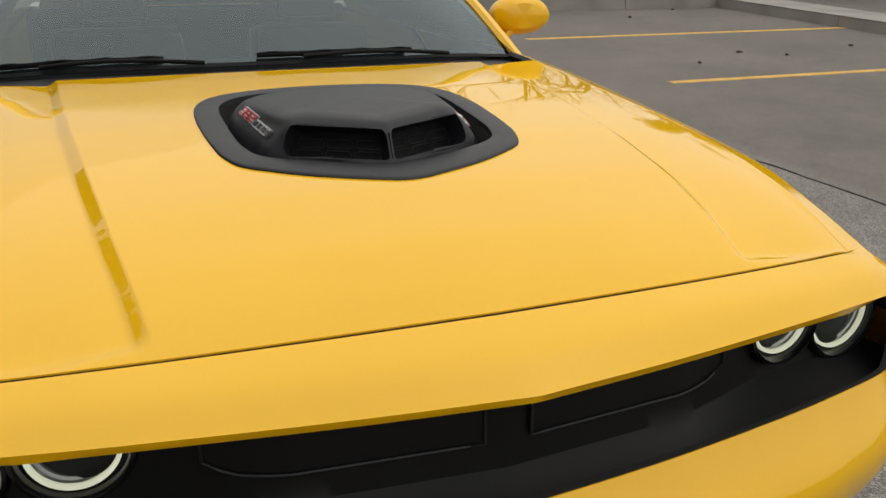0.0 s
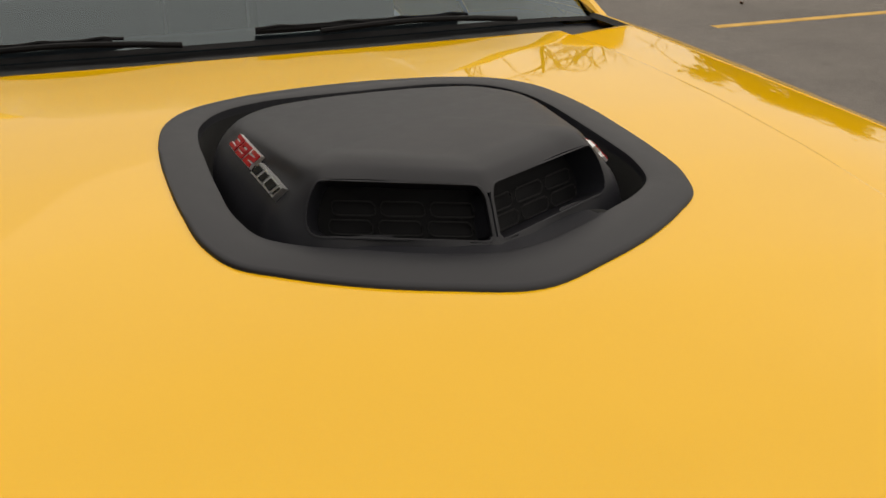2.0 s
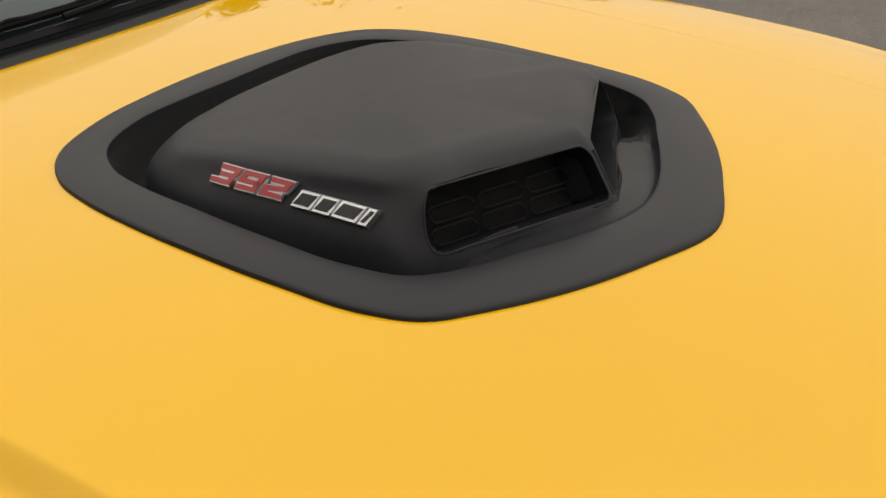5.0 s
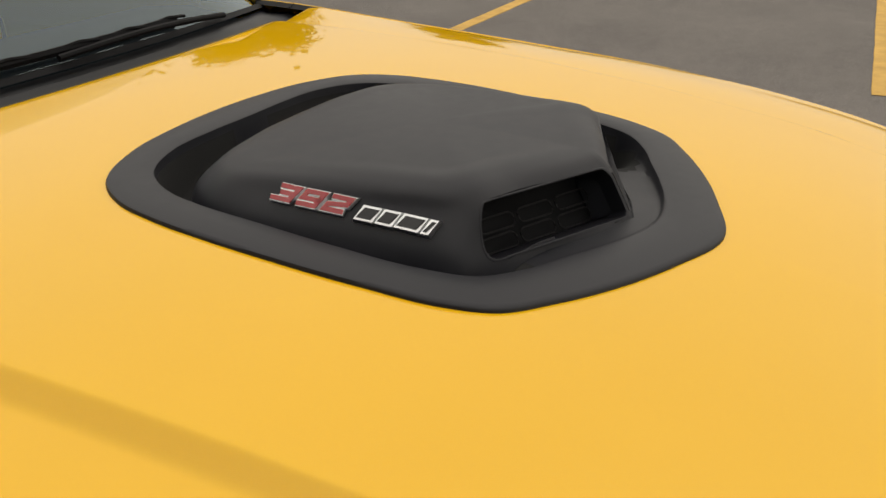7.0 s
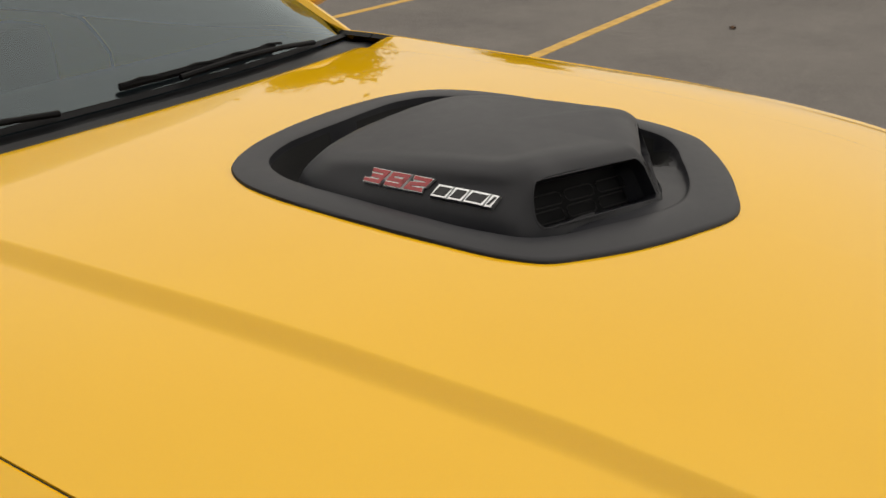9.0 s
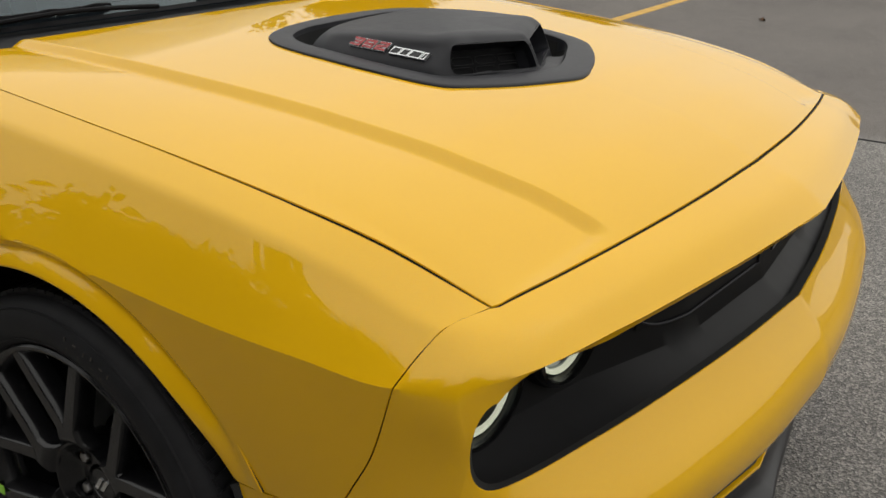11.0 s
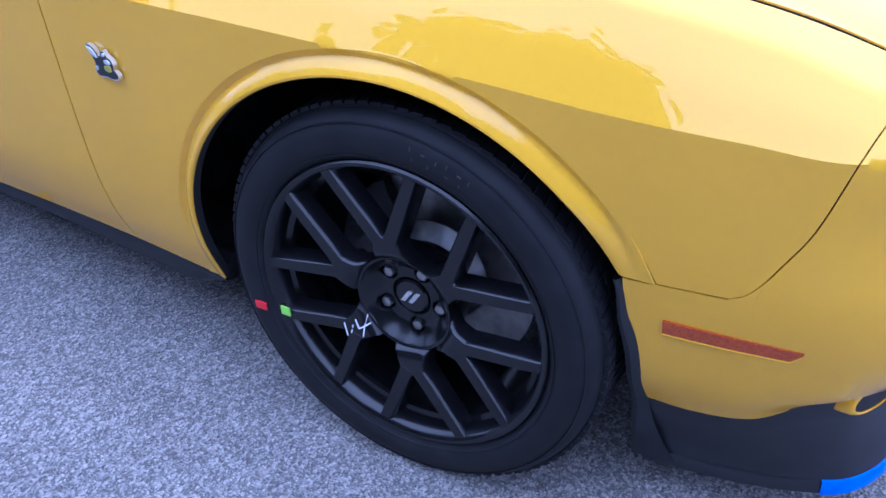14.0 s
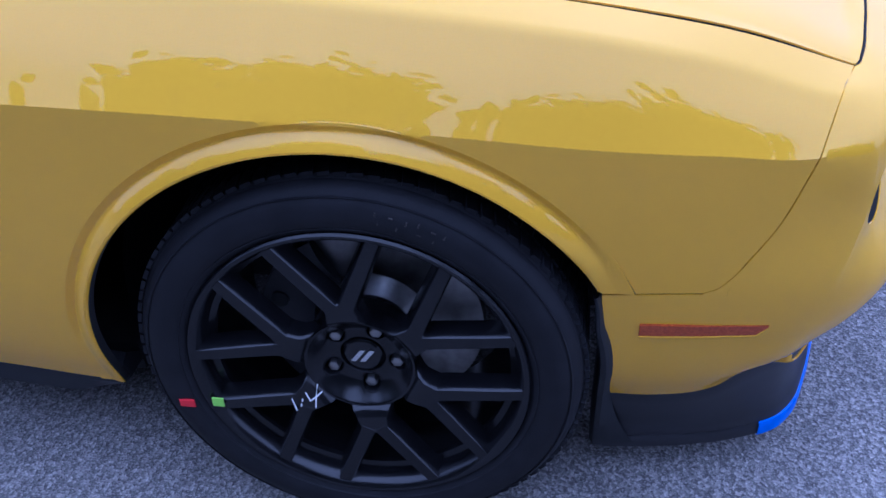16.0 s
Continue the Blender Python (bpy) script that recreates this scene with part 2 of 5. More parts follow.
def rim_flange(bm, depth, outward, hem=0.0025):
    """Folds the open edges of a sheet inwards: a painted hem, and behind it a fold coloured black for the gap's shade.
    outward(p): the way out at p.
    """
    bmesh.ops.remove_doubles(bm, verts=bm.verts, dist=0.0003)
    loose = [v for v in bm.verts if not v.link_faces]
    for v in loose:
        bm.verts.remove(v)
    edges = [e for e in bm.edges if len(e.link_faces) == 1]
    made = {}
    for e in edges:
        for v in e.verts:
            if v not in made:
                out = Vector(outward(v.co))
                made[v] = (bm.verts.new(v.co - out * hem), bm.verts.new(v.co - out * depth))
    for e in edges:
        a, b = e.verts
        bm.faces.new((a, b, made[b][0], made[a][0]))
        # inner fold takes the second, black material: gap shade put into the colour
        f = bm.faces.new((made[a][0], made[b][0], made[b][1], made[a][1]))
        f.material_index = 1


def box_into(bm, x0, x1, y0, y1, z0, z1, bevel=0.0, m=None):
    r = bmesh.ops.create_cube(bm, size=1.0)
    mat4 = Matrix.Translation(((x0 + x1) / 2, (y0 + y1) / 2, (z0 + z1) / 2)) @ Matrix.Diagonal((x1 - x0, y1 - y0, z1 - z0, 1))
    bmesh.ops.transform(bm, matrix=(m @ mat4) if m is not None else mat4, verts=r["verts"])
    if bevel:
        ed = list({e for v in r["verts"] for e in v.link_edges})
        bmesh.ops.bevel(bm, geom=ed, offset=bevel, segments=2, affect="EDGES", profile=0.6)


def tube_into(bm, pts, radius, sides=8, closed=False, flat=1.0):
    """A round (or flattened) bar along pts; radius is a number or one for each point."""
    p = [Vector(q) for q in pts]
    n = len(p)
    rings = []
    for i in range(n):
        a = p[(i - 1) % n] if closed or i > 0 else p[i]
        b = p[(i + 1) % n] if closed or i < n - 1 else p[i]
        t = (b - a).normalized()
        ref = Vector((0, 0, 1)) if abs(t.z) < 0.9 else Vector((1, 0, 0))
        u = t.cross(ref).normalized()
        w = u.cross(t)
        r = radius[i] if isinstance(radius, (list, tuple)) else radius
        rings.append([bm.verts.new(p[i] + (u * math.cos(k) + w * math.sin(k) * flat) * r) for k in (2 * math.pi * j / sides for j in range(sides))])
    for i in range(n if closed else n - 1):
        a, b = rings[i], rings[(i + 1) % n]
        for j in range(sides):
            bm.faces.new((a[j], a[(j + 1) % sides], b[(j + 1) % sides], b[j]))
    if not closed:
        bm.faces.new(rings[0][::-1])
        bm.faces.new(rings[-1])


def lathe_into(bm, profile, sides=64, arc=1.0):
    """Turns a profile of (radius, x) about the x axis."""
    rows = []
    for k in range(sides):
        a = 2 * math.pi * arc * k / (sides if arc == 1.0 else sides - 1)
        rows.append([(x, r * math.cos(a), r * math.sin(a)) for r, x in profile])
    grid_into(bm, rows, closed=(arc == 1.0))


def rounded_loop(w, h, r, n=6):
    """A rounded rectangle about the origin, as (a, b) places."""
    out = []
    for cx, cy, a0 in ((w / 2 - r, h / 2 - r, 0), (-w / 2 + r, h / 2 - r, 90), (-w / 2 + r, -h / 2 + r, 180), (w / 2 - r, -h / 2 + r, 270)):
        for k in range(n + 1):
            a = radians(a0 + 90 * k / n)
            out.append((cx + r * math.cos(a), cy + r * math.sin(a)))
    return out


# ---- ground and lot ----
def smooth(a, b, v):
    t = min(1.0, max(0.0, (v - a) / (b - a)))
    return t * t * (3 - 2 * t)


def ground_z(x, y):
    """The lot is level round the car and climbs gently towards its far corner."""
    return 0.045 * max(0.0, min(y, 13.0) - 1.0) * smooth(1.5, 4.0, x) * (1 - smooth(40, 80, x))


def axis(near0, near1, step, far):
    near = list(np.arange(near0, near1 + 0.01, step))
    return [-far, -far / 3, -80, -40] + near + [40, 80, far / 3, far]


bm = bmesh.new()
grid_into(bm, [[(x, y, ground_z(x, y)) for y in axis(-20, 24, 0.8, 600)] for x in axis(-20, 24, 0.5, 600)])
ground = part("ground", bm, asphalt)
tagged(ground, "weathered grey asphalt with pale aggregate, a parking lot", "ground", kind="structure")


def painted_line(y, x0, x1, slope):
    bm = bmesh.new()
    n = 60
    rows = []
    for i in range(n + 1):
        x = x0 + (x1 - x0) * i / n
        w = 0.052 + 0.004 * noise.noise((x * 6, y, 0))
        c = y + slope * (x - x0) + 0.004 * noise.noise((x * 1.3, y, 5))
        rows.append([(x, p, ground_z(x, p) + h) for p, h in ((c - w, 0.0), (c - w + 0.003, 0.004), (c + w - 0.003, 0.004), (c + w, 0.0))])
    grid_into(bm, rows)
    return tagged(part("parking_line", bm, line_paint), "worn yellow painted parking line on grey asphalt", "road marking", "parking lines", "structure")


for line_y, line_slope in ((-0.39, 0.07), (2.43, 0.02), (4.97, -0.003), (7.88, 0.0)):
    painted_line(line_y, 4.22 if line_y < 0 else 4.36, 9.6, line_slope)


def joint_line():
    """The dark open joint between the two courses of asphalt."""
    bm = bmesh.new()
    rows = []
    for i in range(161):
        y = 14 - 24 * i / 160
        x = 3.31 + 0.05 * math.sin(y * 0.9 + 0.6) + 0.03 * noise.noise((0, y * 4, 2)) + 0.10 * noise.noise((0, y * 0.7, 8))
        w = 0.011 + 0.007 * noise.noise((3, y * 5, 1))
        g = ground_z(x, y)
        rows.append([(x - w, y, g), (x - w * 0.5, y, g + 0.004), (x + w * 0.5, y, g + 0.004), (x + w, y, g)])
    grid_into(bm, rows)
    return tagged(part("paving_joint", bm, dark), "dark sealed crack between two courses of asphalt", "crack", kind="structure")


joint_line()


def kerb(name, p0, p1, width, height, label):
    bm = bmesh.new()
    a, b = Vector((*p0, 0)), Vector((*p1, 0))
    d = (b - a).normalized()
    nrm = Vector((-d.y, d.x, 0))
    length = (b - a).length
    k = 0
    while k * 3.0 < length:
        s0, s1 = k * 3.0 + 0.006, min(length, (k + 1) * 3.0) - 0.006
        prof = [(0, -0.05), (0.012, height - 0.03), (0.04, height), (width - 0.01, height + 0.005), (width, height - 0.01), (width, -0.05)]
        rows = [[a + d * s + nrm * u + Vector((0, 0, h + ground_z(*(a + d * s).xy))) for u, h in prof] for s in (s0, s1)]
        vs = grid_into(bm, rows)
        for r in vs:
            bm.faces.new(r)
        k += 1
    return tagged(part(name, bm, concrete), label, "kerb", kind="structure")


kerb("kerb_east", (10.15, 11.0), (10.15, -30.0), -0.9, 0.15, "pale concrete kerb and pavement strip beside the lot")
kerb("kerb_north", (10.5, 11.0), (-30.0, 11.2), 0.35, 0.42, "low weathered concrete retaining kerb with vertical joints")
bmv = bmesh.new()
rows = [[(x, 11.9 + 3.2 * k, 0.40 + 0.25 * k + 0.12 * noise.noise((x * 0.4, k, 0))) for k in range(6)] for x in np.linspace(-60, 60, 61)]
grid_into(bmv, rows)
tagged(part("planting_bank", bmv, add_noise(material("soil_mulch", (0.09, 0.065, 0.045), 0.95), 3, (0.06, 0.045, 0.03), (0.12, 0.09, 0.06), 8, 0.8, 40, 0.02)), "brown mulch planting bank behind the kerb", "ground", kind="structure")


def dry_leaves():
    for x, y, r in ((6.81, 1.45, 0.045), (5.3, 5.8, 0.03), (6.2, 6.3, 0.035), (6.6, 6.0, 0.03), (7.9, 6.4, 0.03), (6.9, 9.6, 0.04), (8.2, 10.4, 0.03), (-0.917, 1.33, 0.02)):
        bm = bmesh.new()
        rows = [[(r * (0.2 + k * 0.4) * math.cos(a) * 0.6, r * (0.2 + k * 0.4) * math.sin(a), 0.004 + 0.012 * k * abs(math.sin(a * 1.5))) for k in range(3)] for a in np.linspace(0, 6.283, 12, endpoint=False)]
        grid_into(bm, rows, closed=True)
        ob = part("fallen_leaf", bm, dry_leaf)
        ob.matrix_basis = pose(x, y, ground_z(x, y), 0, 0, x * 97 % 360)
        tagged(ob, "small curled brown leaf lying on asphalt", "leaf", "fallen leaves")


dry_leaves()

# ---- the car: skin curves. x outboard, y from the front axle to the rear, z up ----
# stations: front middle, front, intake end, front, corner, corner, fender joint, then along the side to the tail
RAIL = [
    [(0, -.759, .841), (.22, -.751, .839), (.43, -.729, .832), (.58, -.707, .826), (.672, -.688, .820), (.688, -.683, .817), (.695, -.676, .815), (.716, -.52, .866), (.731, -.375, .896), (.744, -.15, .927), (.750, .10, .950), (.754, .40, .974), (.76, .684, .996), (.80, 1.4, .995), (.80, 1.98, 1.01), (.79, 2.5, 1.02), (.78, 2.95, 1.03), (.74, 3.5, 1.02), (.70, 3.95, .99), (0, 4.05, .99)],
    [(0, -.834, .816), (.22, -.816, .815), (.43, -.788, .811), (.58, -.760, .806), (.722, -.720, .800), (.742, -.697, .802), (.760, -.652, .806), (.774, -.512, .846), (.790, -.375, .877), (.803, -.15, .907), (.812, .10, .931), (.824, .40, .955), (.838, .684, .972), (.865, 1.4, .975), (.87, 1.98, .985), (.875, 2.5, .99), (.87, 2.95, .99), (.82, 3.5, .97), (.74, 3.97, .94), (0, 4.08, .94)],
    [(0, -.882, .780), (.22, -.858, .780), (.43, -.826, .779), (.58, -.797, .777), (.766, -.733, .767), (.795, -.702, .761), (.827, -.628, .750), (.852, -.50, .758), (.870, -.375, .766), (.892, -.15, .786), (.914, .10, .804), (.935, .40, .819), (.948, .684, .826), (.955, 1.4, .832), (.957, 1.98, .85), (.965, 2.5, .865), (.965, 2.95, .865), (.92, 3.5, .85), (.80, 4.0, .83), (0, 4.1, .82)],
    [(0, -.873, .766), (.22, -.849, .766), (.43, -.817, .765), (.58, -.788, .761), (.764, -.734, .738), (.796, -.716, .668), (.836, -.60, .655), (.856, -.495, .648), (.872, -.375, .655), (.897, -.15, .68), (.918, .10, .69), (.938, .40, .69), (.950, .684, .68), (.957, 1.4, .68), (.96, 1.98, .69), (.965, 2.5, .70), (.965, 2.95, .70), (.93, 3.5, .69), (.81, 4.02, .68), (0, 4.12, .68)],
    [(0, -.864, .614), (.22, -.842, .613), (.43, -.810, .612), (.58, -.782, .612), (.764, -.736, .615), (.796, -.716, .668)],
    [(0, -.926, .512), (.22, -.912, .512), (.43, -.884, .512), (.58, -.853, .514), (.780, -.757, .519), (.815, -.698, .525), (.848, -.545, .530), (.857, -.47, .528), (.868, -.377, .526), (.90, -.15, .55), (.922, .10, .55), (.94, .40, .55), (.950, .684, .55), (.957, 1.4, .55), (.96, 1.98, .55), (.962, 2.5, .55), (.962, 2.95, .55), (.92, 3.5, .55), (.81, 4.03, .55), (0, 4.13, .55)],
    [(0, -.910, .425), (.22, -.898, .425), (.43, -.866, .425), (.58, -.828, .425), (.768, -.738, .425), (.800, -.690, .425), (.836, -.555, .430), (.846, -.47, .430), (.856, -.385, .430), (.893, -.15, .42), (.915, .10, .42), (.934, .40, .42), (.944, .684, .42), (.95, 1.4, .42), (.952, 1.98, .42), (.955, 2.5, .42), (.955, 2.95, .42), (.91, 3.5, .42), (.80, 4.02, .42), (0, 4.12, .42)],
    [(0, -.868, .398), (.22, -.858, .398), (.462, -.822, .395), (.58, -.790, .384), (.742, -.713, .360), (.772, -.678, .352), (.815, -.56, .330), (.826, -.47, .320), (.836, -.392, .320), (.88, -.15, .32), (.905, .10, .32), (.922, .40, .325), (.928, .684, .335), (.93, 1.4, .34), (.932, 1.98, .34), (.935, 2.5, .34), (.935, 2.95, .34), (.89, 3.5, .34), (.78, 3.98, .34), (0, 4.08, .34)],
    [(0, -.840, .236), (.22, -.816, .259), (.53, -.776, .288), (.62, -.740, .290), (.716, -.686, .312), (.742, -.660, .322), (.785, -.56, .266), (.797, -.47, .250), (.803, -.40, .250), (.86, -.15, .24), (.885, .10, .24), (.900, .40, .25), (.905, .684, .268), (.907, 1.4, .272), (.908, 1.98, .275), (.91, 2.5, .28), (.91, 2.95, .28), (.87, 3.5, .28), (.76, 3.94, .28), (0, 4.04, .28)],
]
RAIL[4] = RAIL[4] + RAIL[3][6:]

OPEN_END, JOINT, ARCH_FRONT, DOOR, DOOR_END, TAIL = 5, 6, 8, 12, 14, 19
SEGMENTS = {"01": 0, "12": 1, "23": 2, "45": 3, "56": 4, "67": 5, "78": 6}


def hermite_profile(pts, seg, vs):
    return curve(pts, ts=[seg + v for v in vs])


def skin_rows(us, segs):
    """Rows of places on the skin at the stations us; segs: (name, from, to, count)."""
    us = list(us)
    rail = [curve(r, ts=us) for r in RAIL]
    # the hood's edge turns a true corner at the fender joint
    rail[0] = np.array([curve(RAIL[0][:JOINT + 1], ts=[u])[0] if u <= JOINT else curve(RAIL[0][JOINT:], ts=[u - JOINT])[0] for u in us])
    rows = []
    for i, u in enumerate(us):
        # rounded outer end of the lamp opening
        if OPEN_END - 1 < u < OPEN_END:
            f = u - OPEN_END + 1
            for k in (3, 4):
                a, b = np.array(RAIL[k][OPEN_END - 1]), np.array(RAIL[k][OPEN_END])
                e = 2.0 if k == 3 else 2.4
                rail[k][i] = a + (b - a) * np.array([f, f, 1 - (1 - f ** e) ** (1 / e)])
        elif OPEN_END - 2 < u <= OPEN_END - 1:
            f = u - OPEN_END + 2
            rail[4][i][2] = RAIL[4][OPEN_END - 2][2] * (1 - f) + RAIL[4][OPEN_END - 1][2] * f
        p = [r[i] for r in rail]
        row = []
        for name, va, vb, n in segs:
            vs = np.linspace(va, vb, n)
            k = SEGMENTS[name]
            # the nose's sharp lip and the side's crease both die away on the rounded corner
            round_ = smooth(3.4, 4.7, u) if u < OPEN_END else 1 - smooth(5.0, 6.1, u)
            soft = None
            if round_ > 0 and k <= 2:
                soft = hermite_profile(p[0:4] if u < OPEN_END else [*p[0:4], *p[5:9]], k, vs)
            if u < OPEN_END:
                if k <= 1:
                    q = hermite_profile(p[0:3], k, vs)
                elif k == 2:
                    q = hermite_profile(p[2:4], 0, vs)
                elif k <= 5:
                    q = hermite_profile(p[4:8], k - 3, vs)
                else:
                    q = hermite_profile(p[7:9], 0, vs)
            elif k <= 1:
                d = p[2] - p[1]
                flat = math.hypot(d[0], d[1])
                n_ = np.array([d[0] / flat * -d[2], d[1] / flat * -d[2], flat])
                mid = (p[1] + p[2]) / 2 + n_ / np.linalg.norm(n_) * 0.0035 * smooth(OPEN_END, OPEN_END + 1.5, u)
                if u >= JOINT:
                    # the shoulder is a narrow rounded edge
                    q = curve([p[0], (p[0] + p[1]) / 2 + np.array([0, 0, 0.0008]), p[1]], ts=2 * (0.955 * vs)) if k == 0 else curve([p[1], mid, p[2]], ts=2 * vs)
                else:
                    q = hermite_profile([p[0], p[1], mid, p[2]], k, vs) if k == 0 else curve([p[0], p[1], mid, p[2]], ts=1 + 2 * vs)
            else:
                q = hermite_profile([p[2], p[3], p[5], p[6], p[7], p[8]], k - 2, vs)
            if soft is not None:
                q = q + (soft - q) * round_
            row.extend(q.tolist())
        rows.append(row)
    return rows


def mirrored(rows):
    return [[(-x, y, z) for x, y, z in row] for row in rows]


def sided(rows, side):
    """Rows for one side; the right side of the car is at negative x. Keeps the faces turned outwards."""
    return rows if side > 0 else [[(-x, y, z) for x, y, z in row] for row in rows[::-1]]


def body_out(p):
    return (Vector((p[0], (p[1] + 0.3) * (p[1] < -0.3), (p[2] - 0.5) * 0.8))).normalized()


car = thing("car", "bright yellow two-door car with black hood scoop and black wheels", "car")

ARCH_R, ARCH_Z = 0.424, 0.340


def in_loop(loop, x, y):
    c = False
    j = len(loop) - 1
    for i in range(len(loop)):
        xi, yi = loop[i]
        xj, yj = loop[j]
        if (yi > y) != (yj > y) and x < (xj - xi) * (y - yi) / (yj - yi) + xi:
            c = not c
        j = i
    return c


def cut_arch(rows, cy, side):
    """Cuts the wheel opening out of a side grid and sets a flared lip with a groove round it; returns a bmesh."""
    wide = ARCH_R + 0.040
    line_y = np.array([[q[1] for q in r] for r in rows])
    order = np.argsort(np.array([r[0][1] for r in rows]))

    def skin_x(y, z):
        """Half width of the side at a place, by meeting each station's line at that height."""
        near = [i for i in order if abs(line_y[i].mean() - y) < 0.09]
        ys, xs = [], []
        for i in near:
            zz = [q[2] for q in rows[i]]
            s = slice(None, None, -1) if zz[0] > zz[-1] else slice(None)
            zl = zz[s]
            ys.append(np.interp(z, zl, [q[1] for q in rows[i]][s]))
            xs.append(np.interp(z, zl, [q[0] for q in rows[i]][s]))
        o = np.argsort(ys)
        return float(np.interp(y, np.array(ys)[o], np.array(xs)[o]))

    def radius(y, z):
        return abs(y - cy) if z < ARCH_Z else math.hypot(y - cy, z - ARCH_Z)

    ni, nj = len(rows), len(rows[0])
    gone = [[False] * (nj - 1) for _ in range(ni - 1)]
    front = cy < 1
    for i in range(ni - 1):
        for j in range(nj - 1):
            q = (rows[i][j], rows[i + 1][j], rows[i + 1][j + 1], rows[i][j + 1])
            my, mz = sum(a[1] for a in q) / 4, sum(a[2] for a in q) / 4
            gone[i][j] = radius(my, mz) < wide or (my < cy - 0.2 and mz < 0.5265 and front)
    out = []
    for i in range(ni):
        line = []
        for j in range(nj):
            cells = [gone[a][c] for a in (i - 1, i) for c in (j - 1, j) if 0 <= a < ni - 1 and 0 <= c < nj - 1]
            x, y, z = rows[i][j]
            if any(cells) and not all(cells) and abs(radius(y, z) - wide) < 0.03:
                if z < ARCH_Z:
                    y = cy + math.copysign(wide, y - cy)
                else:
                    k = wide / max(1e-6, math.hypot(y - cy, z - ARCH_Z))
                    y, z = cy + (y - cy) * k, ARCH_Z + (z - ARCH_Z) * k
                x = skin_x(y, z)
            line.append((x, y, z))
        out.append(line)
    bm = bmesh.new()
    grid_into(bm, out, lambda i, j: not gone[i][j])
    # lip: (distance from the opening, offset outwards)
    prof = [(0.044, -0.0008), (0.038, 0.0), (0.034, -0.0020), (0.029, -0.0052), (0.0265, -0.0056), (0.024, -0.0040), (0.021, -0.0008), (0.015, 0.0050), (0.008, 0.0100), (0.003, 0.0125), (0.0, 0.0120), (-0.002, 0.009)]
    spots = []
    z_low = min(r[-1][2] for r in rows) if not front else 0.252
    for k in range(10):
        spots.append((None, z_low + (ARCH_Z - z_low) * k / 10))
    a_end = 180 - (math.degrees(math.asin((0.5275 - ARCH_Z) / (ARCH_R + 0.046))) if front else 0)
    for k in range(91):
        spots.append((radians(a_end * k / 90), None))
    if not front:
        for k in range(1, 11):
            spots.append((None, -(ARCH_Z + (z_low - ARCH_Z) * k / 10)))
    ring = []
    for a, zf in spots:
        line = []
        for d, dx in prof:
            if a is None:
                y, z = cy + math.copysign(ARCH_R + d, zf), abs(zf)
            else:
                y, z = cy + (ARCH_R + d) * math.cos(a), ARCH_Z + (ARCH_R + d) * math.sin(a)
                if front and a > 1.6:
                    z = max(z, 0.5275)
            fade = 0.35 + 0.65 * smooth(ARCH_Z - 0.06, ARCH_Z + 0.16, z)
            if front and y < cy:
                fade *= 0.15 + 0.85 * smooth(0.52, 0.66, z)
            line.append((skin_x(y, z) + side * dx * (fade if dx > 0 else smooth(ARCH_Z + (0.20 if front and y < cy else -0.02), ARCH_Z + (0.32 if front and y < cy else 0.12), z)), y, z))
        ring.append(line)
    grid_into(bm, ring if side < 0 else ring[::-1])
    return bm


def side_out(p):
    return Vector((math.copysign(0.85, p[0]), 0, 0.4 if p[2] > 0.8 else 0)).normalized()


def dense(a, b, n):
    return np.linspace(a, b, n)


# front fascia: nose band, bumper, corner tails
fb = bmesh.new()
us = np.concatenate([dense(0, 4, 61), 4 + np.sin(dense(0, 1.5708, 24)[1:]), dense(5, JOINT - 0.012, 17)[1:]])
top = skin_rows(us, [("01", 0.05, 1, 7), ("12", 0.15, 1, 7), ("23", 0.12, 1, 8)])
grid_into(fb, top)
grid_into(fb, mirrored(top)[::-1])
low = skin_rows(us, [("45", 0, 1, 9), ("56", 0.14, 1, 8), ("67", 0.2, 1, 6)])
grid_into(fb, low)
grid_into(fb, mirrored(low)[::-1])
us2 = dense(2, JOINT - 0.012, 141)
low2 = skin_rows(us2, [("78", 0, 1, 22)])
grid_into(fb, low2)
grid_into(fb, mirrored(low2)[::-1])


def corner_cut(v):
    """How far the seam's rounded lower corner runs back, in stations, at v down the panel."""
    s = max(0.0, 0.05 - (1 - v) * 0.13)
    return (0.05 - math.sqrt(max(0.0, 0.05 ** 2 - s * s))) / 0.118


patch_rows = []
for k in range(9):
    row = []
    for v in np.linspace(0.58, 1, 12):
        row.append(skin_rows([JOINT - 0.012 + corner_cut(v) * k / 8], [("45", v, v, 1)])[0][0])
    row.append(skin_rows([JOINT - 0.012 + corner_cut(1) * k / 8], [("56", 0.03, 0.03, 1)])[0][0])
    patch_rows.append(row)
grid_into(fb, patch_rows)
grid_into(fb, mirrored(patch_rows)[::-1])
tail = skin_rows(dense(JOINT - 0.012, ARCH_FRONT + 0.02, 30), [("56", 0.03, 1, 8), ("67", 0.2, 1, 6), ("78", 0.15, 1, 8)])
grid_into(fb, tail)
grid_into(fb, mirrored(tail)[::-1])
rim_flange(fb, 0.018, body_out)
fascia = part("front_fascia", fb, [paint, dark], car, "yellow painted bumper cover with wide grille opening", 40)

